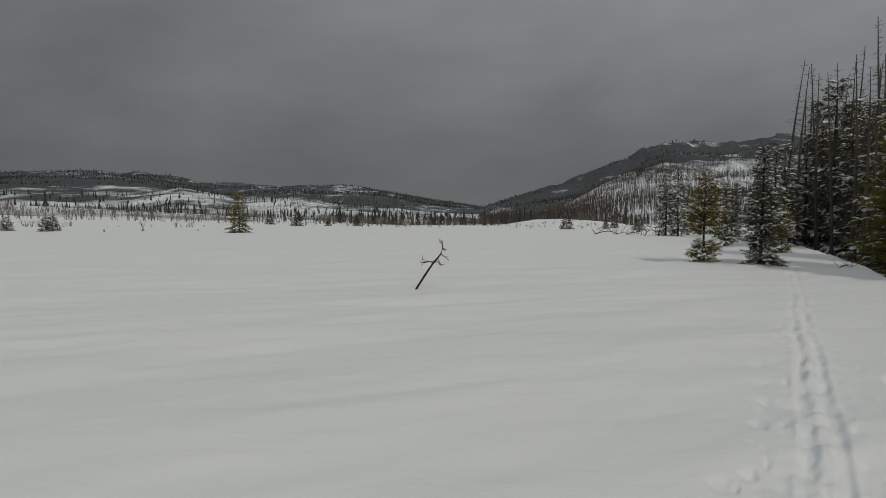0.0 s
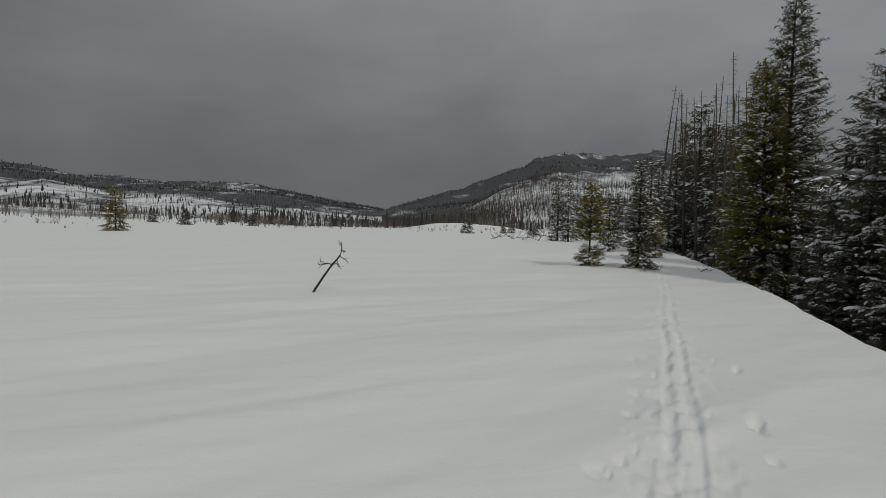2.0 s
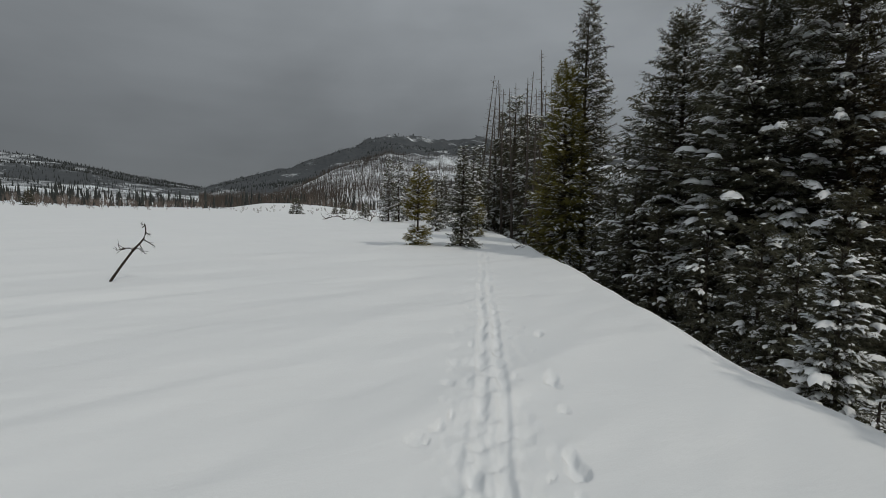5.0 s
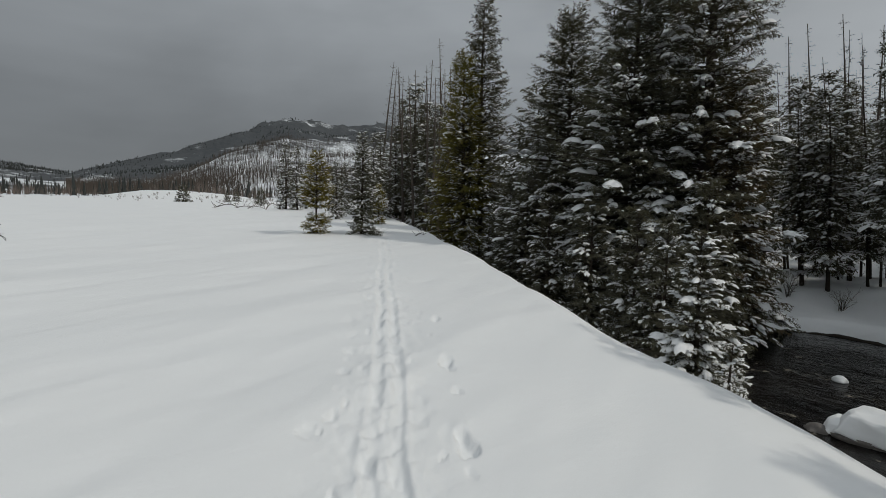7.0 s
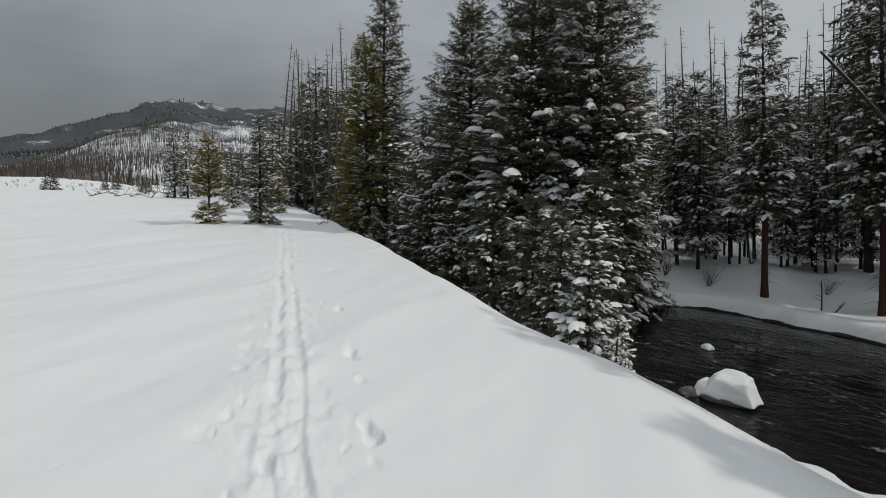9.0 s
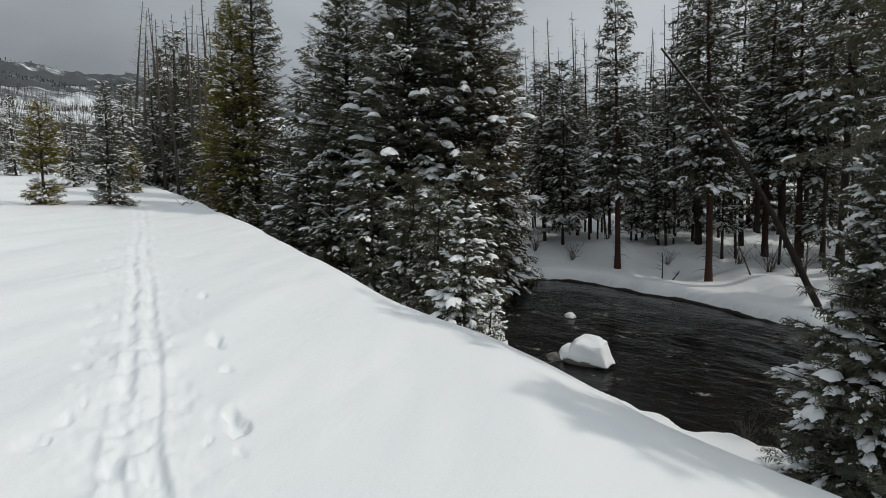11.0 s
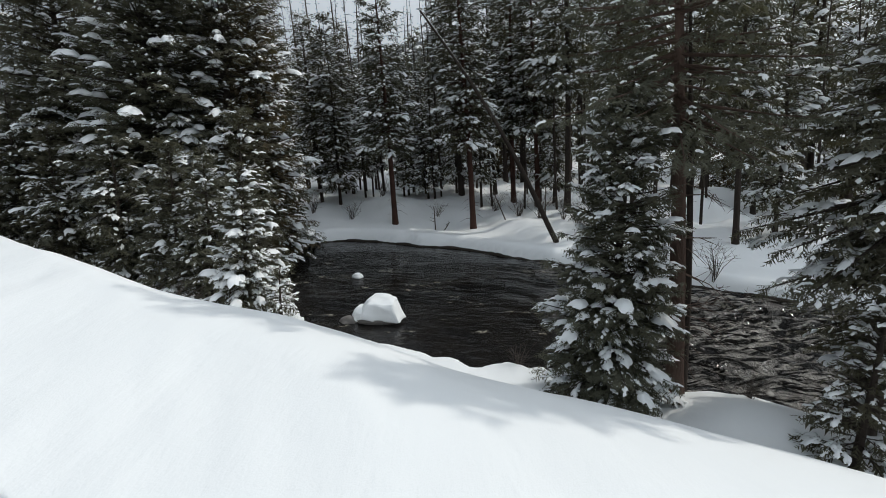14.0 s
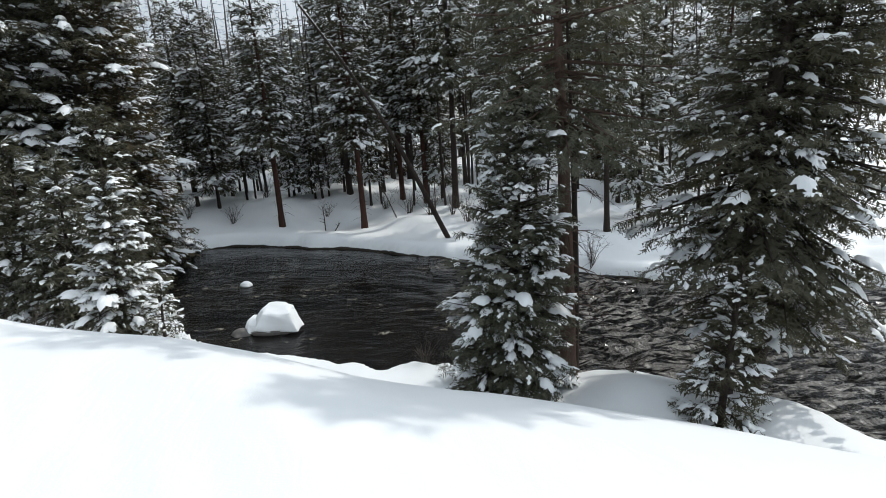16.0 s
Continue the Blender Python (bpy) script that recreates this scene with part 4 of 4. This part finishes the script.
def lumpy(name, size, seed, rough, mat, flat=0.0, cuts=3):
    bm = bmesh.new()
    bmesh.ops.create_icosphere(bm, subdivisions=cuts, radius=1.0)
    for v in bm.verts:
        n = noise.noise(v.co * 1.3 + Vector((seed, 0, 0))) + 0.45 * noise.noise(v.co * 3.1 + Vector((0, seed, 0)))
        v.co *= 1 + rough * n
        v.co.z = max(v.co.z, -flat) if flat else v.co.z
        v.co = Vector((v.co.x * size[0], v.co.y * size[1], v.co.z * size[2]))
    for f in bm.faces:
        f.smooth = True
    me = bpy.data.meshes.new(name)
    bm.to_mesh(me)
    bm.free()
    me.materials.append(mat)
    return me


def block(name, corners, high, seed, mat, taper, tilt):
    """A rounded block on an uneven outline, wider above or below, with a tilted top."""
    bm = bmesh.new()
    k = len(corners)
    low = [bm.verts.new((x, y, 0)) for x, y in corners]
    top = [bm.verts.new((x * taper, y * taper, high + tilt[0] * x + tilt[1] * y)) for x, y in corners]
    bm.faces.new(top)
    bm.faces.new(low[::-1])
    for q in range(k):
        bm.faces.new((low[q], low[(q + 1) % k], top[(q + 1) % k], top[q]))
    bmesh.ops.bevel(bm, geom=bm.edges[:], offset=0.06, segments=2, affect="EDGES", profile=0.6)
    bmesh.ops.triangulate(bm, faces=bm.faces[:])
    bmesh.ops.subdivide_edges(bm, edges=bm.edges[:], cuts=2, use_grid_fill=True)
    for v in bm.verts:
        v.co += 0.09 * Vector(noise.noise_vector(v.co * 2.6 + Vector((seed, 0, 0)))) + 0.03 * Vector(noise.noise_vector(v.co * 8 + Vector((seed, 0, 0))))
    for f in bm.faces:
        f.smooth = True
    me = bpy.data.meshes.new(name)
    bm.to_mesh(me)
    bm.free()
    me.materials.append(mat)
    return me


def boulder():
    root = new("river_boulder")
    root.matrix_basis = pose(11.05 * math.sin(radians(81.2)), 11.05 * math.cos(radians(81.2)), WATER_Z, 0, 0, 0)
    outline = [(-0.36, -0.46), (0.06, -0.62), (0.40, -0.30), (0.42, 0.16), (0.12, 0.46), (-0.34, 0.40)]
    rock = new("rock", lumpy("rock", (0.36, 0.46, 0.2), 3.0, 0.4, ROCK))
    rock.parent, rock.location = root, (0.03, 0.0, 0.0)
    stub = new("rock", lumpy("rock", (0.16, 0.22, 0.12), 8.0, 0.3, ROCK))
    stub.parent, stub.location = root, (-0.1, 0.62, 0.0)
    cap = new("snow_cap", block("snow_cap", outline, 0.44, 6.0, SNOW, 0.66, (0.14, -0.06)))
    cap.parent, cap.location = root, (0.0, -0.02, 0.07)
    lobe = new("snow_cap", block("snow_cap", [(x * 0.7, y * 0.6) for x, y in outline], 0.20, 9.0, SNOW, 0.72, (0.1, -0.2)))
    lobe.parent, lobe.location = root, (0.02, 0.34, 0.05)
    tagged(cap, "thick flat-topped slab of white snow")
    return tagged(root, "snow-capped boulder standing in the dark river", "boulder")


boulder()
stone = new("river_stone", lumpy("river_stone", (0.14, 0.16, 0.10), 5.0, 0.25, SNOW, 0.3))
stone.matrix_basis = pose(14.6 * math.sin(radians(79.0)), 14.6 * math.cos(radians(79.0)), WATER_Z + 0.03)
tagged(stone, "small snow-covered stone breaking the river surface", "stone")


def leaning_log():
    root = new("leaning_dead_tree")
    x, y, z = spot(101.2, 17.9)
    root.matrix_basis = pose(x, y, z)
    top = np.array([17.0 - x, 1.24 - y, 5.3 - z])
    log, snow = Shape(), Shape()
    s = np.linspace(0, 1, 14)
    pts = s[:, None] * top[None] + np.array([0, 0, 1.0])[None] * (0.28 * np.sin(s * math.pi))[:, None] + np.array([0, -0.15, 0])[None] * np.sin(s * math.pi)[:, None]
    pts[0] -= top * 0.03
    tube(log, pts, np.linspace(0.095, 0.03, 14), 8)
    part("trunk", log, BARK, root)
    tube(snow, pts[5:] + (0, 0.01, 0.045), np.linspace(0.042, 0.018, 9), 6)
    part("snow_strip", snow, SNOW, root, "thin strip of snow along the log")
    g = np.random.default_rng(4)
    for _ in range(9):
        t = Shape()
        k = g.uniform(0.15, 0.95)
        p = np.array([np.interp(k, s, pts[:, c]) for c in range(3)])
        d = g.normal(size=3) * 0.35
        stick(t, [p, p + d * 0.6 + (0, 0, 0.05), p + d], 0.014, 0.004, 4)
        part("branch_stub", t, DEAD, root)
    return tagged(root, "bare dead trunk leaning over from the far bank", "dead tree")


leaning_log()


def bare_shrub(name, seed, tall, stems, mat, label, width=0.6):
    g = np.random.default_rng(seed)
    root = new(name)
    wood = Shape()
    for _ in range(stems):
        an, out = g.uniform(0, 6.28), g.uniform(0.15, 1.0) * width
        h = tall * g.uniform(0.5, 1.0)
        p = np.array([g.normal() * 0.06, g.normal() * 0.06, -0.1])
        q = p + (math.cos(an) * out * 0.4, math.sin(an) * out * 0.4, h * 0.55)
        r = p + (math.cos(an) * out, math.sin(an) * out, h)
        stick(wood, [p, q, r], 0.013, 0.003, 4)
        for _ in range(5):
            k = g.uniform(0.35, 0.95)
            b = q + (r - q) * k if k > 0.5 else p + (q - p) * (k + 0.4)
            stick(wood, [b, b + g.normal(size=3) * (0.16, 0.16, 0.1) * tall + (0, 0, 0.12 * tall)], 0.006, 0.002, 3)
    tagged(part("stem", wood, mat, root), kind="stuff")
    return tagged(root, label, "shrub")


SHRUB = bare_shrub("bare_shrub", 5, 1.25, 16, DEAD, "leafless grey-brown shrub on the snowy far bank", 0.7)
put(SHRUB, stand(99.3, 20.2))
tagged(SHRUB, group="shrubs on the far bank")
for n, (az, r, s) in enumerate([(97.0, 21.5, 0.9), (101.8, 20.0, 0.8), (103.5, 19.5, 1.0), (94.5, 22.5, 0.8), (78.6, 22.0, 0.7), (74.5, 22.5, 0.8), (88.0, 22.0, 0.6), (112.0, 17.0, 1.0), (117, 15.8, 0.9),
                                (122, 15.5, 0.8), (106.0, 18.5, 0.9), (82.0, 23.5, 0.8), (130, 15.5, 0.9), (141, 17.5, 0.9),
                                (58.0, 11.4, 0.8), (60.0, 11.2, 0.9), (62.0, 11.0, 0.8), (64.5, 10.8, 0.7), (97.5, 8.7, 0.42), (121.0, 8.6, 0.42)]):
    copy_thing(SHRUB, stand(az, r, 50 * n, s))


def sapling(az, r, tall, seed, lean):
    root = new("dead_sapling")
    root.matrix_basis = stand(az, r, 0, 1.0, lean)
    g = np.random.default_rng(seed)
    stem = Shape()
    stick(stem, [(0, 0, -0.1), (0.02, 0.01, tall * 0.5), (0, 0.03, tall)], 0.028, 0.012)
    part("stem", stem, DEAD, root)
    for _ in range(4):
        t = Shape()
        z = tall * g.uniform(0.25, 0.9)
        d = g.normal(size=3) * 0.2
        stick(t, [(0.01, 0.01, z), (0.01 + d[0], 0.01 + d[1], z + abs(d[2]))], 0.010, 0.004, 4)
        part("twig", t, DEAD, root)
    return tagged(root, "thin bare sapling standing in bank snow", "sapling")


for n, (az, r, tall, lean) in enumerate([(87.8, 20.2, 1.0, (0, 3)), (88.7, 20.0, 0.45, (0, -35)), (95.6, 20.3, 1.3, (0, 24)), (99.9, 19.6, 1.5, (0, 2)), (104.5, 18.5, 1.2, (0, -20)), (110.0, 17.5, 1.6, (0, 30))]):
    sapling(az, r, tall, 70 + n, lean)


def fallen_branch(az, r, size, seed, turn):
    """A dead limb, half buried, arching out of the snow."""
    root = new("fallen_branch")
    root.matrix_basis = stand(az, r, turn, size)
    g = np.random.default_rng(seed)
    arc = Shape()
    s = np.linspace(0, 1, 8)
    pts = np.stack([s * 2.0 - 1.0, 0.1 * np.sin(s * 5), g.uniform(0.16, 0.5) * np.sin(s**g.uniform(0.6, 1.6) * math.pi) - 0.05], -1)
    stick(arc, pts, 0.045, 0.012)
    part("limb", arc, DEAD, root)
    for _ in range(9):
        t = Shape()
        k = g.uniform(0.1, 0.95)
        p = np.array([np.interp(k, s, pts[:, c]) for c in range(3)])
        d = g.normal(size=3) * 0.34
        d[2] = abs(d[2]) + 0.2
        stick(t, [p, p + d * 0.5, p + d + (0.1, 0, -0.05)], 0.022, 0.008, 4)
        part("twig", t, DEAD, root)
    return tagged(root, "grey dead limb half buried in the snow", "fallen branch")


for n, (az, r, size, turn) in enumerate([(17.3, 66, 1.6, -15), (18.8, 64, 1.3, 10), (20.3, 62, 1.1, -20), (21.8, 60, 1.5, 40), (22.6, 61, 1.2, 75), (26.3, 22.5, 0.35, 20)]):
    fallen_branch(az, r, size, 90 + n, turn)
for n, (az, r, size, turn) in enumerate([(37.6, 21.5, 0.4, 30)]):
    fallen_branch(az, r, size, 97 + n, turn)

# --- lone young conifers far out on the snowfield
LONE = bpy.data.objects["lone_pine"]
for n, (az, r, tall) in enumerate([(-30.3, 104, 0.8), (-33.4, 104, 0.6), (-25.5, 104, 0.5)]):
    tagged(copy_thing(LONE, stand(az, r, 80 * n, tall / 6.2)), "young conifer out on the open snowfield")
BUSHY = conifer("field_spruce", 9, 3.2, 1.45, bare=0.0, step=0.24, per=8, spray=0.5, droop=0.15, shape=0.7, dust=0.1, clumps=0.05, coarse=True, density=1.3, skirt=0.95,
                label="bushy dark young spruce out on the snowfield", category="spruce tree")
put(BUSHY, stand(13.4, 108))
for n, (az, r, s) in enumerate([(20.7, 96, 0.8), (-40.3, 112, 0.72), (-37.7, 108, 0.75), (-37.2, 110, 0.8), (-15.9, 150, 1.3), (-18.6, 165, 1.0), (-9.5, 170, 1.2), (-12.6, 160, 0.7), (17.4, 120, 0.6), (18.3, 124, 0.7)]):
    copy_thing(BUSHY, stand(az, r, 80 * n, s))


# --- the wooded distance
def far_conifer(seed):
    g = np.random.default_rng(seed)
    v, f = [], []
    for lo, hi, rad in ((0.06, 0.52, 0.2), (0.3, 0.78, 0.15), (0.55, 1.0, 0.095)):
        b = len(v)
        for q in range(5):
            an = q * 1.2566 + lo * 9
            k = rad * g.uniform(0.65, 1.25)
            v.append((k * math.cos(an), k * math.sin(an), lo + g.uniform(-0.05, 0.05)))
        v.append((0, 0, hi))
        f += [(b + q, b + (q + 1) % 5, b + 5) for q in range(5)]
    return np.array(v), np.array(f)


SPIKE = (np.array([(-0.02, 0, 0), (0.02, 0, 0), (0, 0, 1.0), (0, -0.02, 0), (0, 0.02, 0)]), np.array([(0, 1, 2), (3, 4, 2)]))


def woods(name, label, seed, count, az_range, r_range, tall, templates, mat, keep, thin=1.0):
    g = np.random.default_rng(seed)
    az = g.uniform(*az_range, count)
    r = np.exp(g.uniform(math.log(r_range[0]), math.log(r_range[1]), count))
    x, y = r * np.sin(np.radians(az)), r * np.cos(np.radians(az))
    ok = keep(az, r, x, y, g)
    az, r, x, y = az[ok], r[ok], x[ok], y[ok]
    h = tall[0] + (tall[1] - tall[0]) * g.uniform(0, 1, len(x)) ** 1.7
    pos = np.stack([x, y, land(x, y) - 0.3], -1)
    mats = np.zeros((len(x), 3, 3))
    mats[:, 0, 0] = mats[:, 1, 1] = h * thin * g.uniform(0.8, 1.25, len(x))
    mats[:, 2, 2] = h
    s = Shape()
    pick = g.integers(0, len(templates), len(x))
    for n, (tv, tf) in enumerate(templates):
        spread(s, tv, tf, pos[pick == n], mats[pick == n])
    return tagged(new(name, s.mesh(name, [mat], False)), label, "woods", kind="stuff")


CONES = [far_conifer(k) for k in range(4)]


def patchy(level, scale, seed):
    return lambda az, r, x, y, g: fbm(x / scale, y / scale, seed, 3) + 0.15 * g.normal(size=len(x)) > level


woods("far_conifers", "scattered dark conifers beyond the snowfield", 1, 800, (-46, 30), (230, 640), (2.0, 9.5), CONES, FAR_NEEDLES, patchy(0.2, 60, 61), 0.7)
woods("valley_conifers", "band of dark conifers along the valley floor", 2, 1000, (-12, 36), (250, 650), (2, 10), CONES, FAR_NEEDLES, patchy(0.1, 70, 62), 0.65)
woods("valley_dead_trees", "grey leafless trees along the valley floor", 10, 2500, (-16, 36), (200, 520), (2, 6), [SPIKE], DEAD, patchy(-0.1, 60, 70), 1.0)
woods("ridge_conifers", "dark woods along the distant ridge", 3, 9000, (-48, 8), (1450, 2450), (4, 10), CONES, FAR_NEEDLES, patchy(-0.02, 190, 63), 0.9)
woods("mountain_conifers", "dark woods on the far mountain", 11, 14000, (5, 110), (1080, 1720), (3.5, 7.5), CONES, FAR_NEEDLES, patchy(0.02, 120, 71))
woods("hill_conifers", "thin conifers over the lower snowy hills", 12, 4800, (-48, 8), (480, 1400), (2.5, 9), CONES, FAR_NEEDLES, patchy(0.08, 90, 72), 0.7)
woods("dead_hill_trees", "grey standing dead trees on the snowy hillside", 4, 24000, (4, 38), (430, 1050), (7, 14), [SPIKE], DEAD, patchy(-0.3, 90, 64), 0.8)
woods("left_dead_trees", "bare grey trees on the low snowy hills", 5, 5000, (-46, 6), (330, 1150), (4, 9), [SPIKE], DEAD, patchy(0.0, 80, 65), 0.9)
woods("hillside_conifers", "conifers up the hillside behind the river forest", 6, 1500, (46, 150), (135, 320), (5, 9), CONES, FAR_NEEDLES, patchy(-0.05, 25, 66))
woods("hillside_dead_trees", "dead trunks up the hillside behind the forest", 7, 900, (46, 150), (60, 280), (6, 12), [SPIKE], DEAD, patchy(-0.3, 25, 67), 0.7)


def willow_template(seed):
    g = np.random.default_rng(seed)
    v, f = [], []
    for _ in range(9):
        an, out = g.uniform(0, 6.28), g.uniform(0.05, 0.4)
        h = g.uniform(0.5, 1.0)
        b = len(v)
        v += [(-0.012, 0, 0), (0.012, 0.008, 0), (out * math.cos(an), out * math.sin(an), h)]
        f.append((b, b + 1, b + 2))
        b = len(v)
        m = (0.5 * out * math.cos(an), 0.5 * out * math.sin(an), h * 0.5)
        v += [m, (m[0] + 0.015, m[1], m[2] + 0.02), (m[0] + g.normal() * 0.16, m[1] + g.normal() * 0.16, h * g.uniform(0.7, 1.0))]
        f.append((b, b + 1, b + 2))
    return np.array(v), np.array(f)


WILLOWS = [willow_template(k) for k in range(4)]
woods("willow_thicket", "leafless reddish willow thickets across the snow", 8, 900, (-44, 6), (125, 330), (0.8, 2.4), WILLOWS, TWIG, patchy(0.12, 26, 68))
woods("field_willows", "low leafless willows at the snowfield's edge", 9, 260, (6, 22), (110, 180), (0.8, 1.6), WILLOWS, TWIG, patchy(0.1, 20, 69))
woods("bare_aspens", "tall leafless grey-brown thickets beyond the snowfield", 13, 1200, (-45, 4), (170, 330), (2.5, 6.0), WILLOWS, TWIG, patchy(0.05, 34, 73), 0.55)
woods("valley_thicket", "reddish-brown leafless thicket along the valley", 14, 900, (-14, 30), (190, 340), (2.0, 5.5), WILLOWS, TWIG, patchy(-0.05, 30, 74), 0.7)
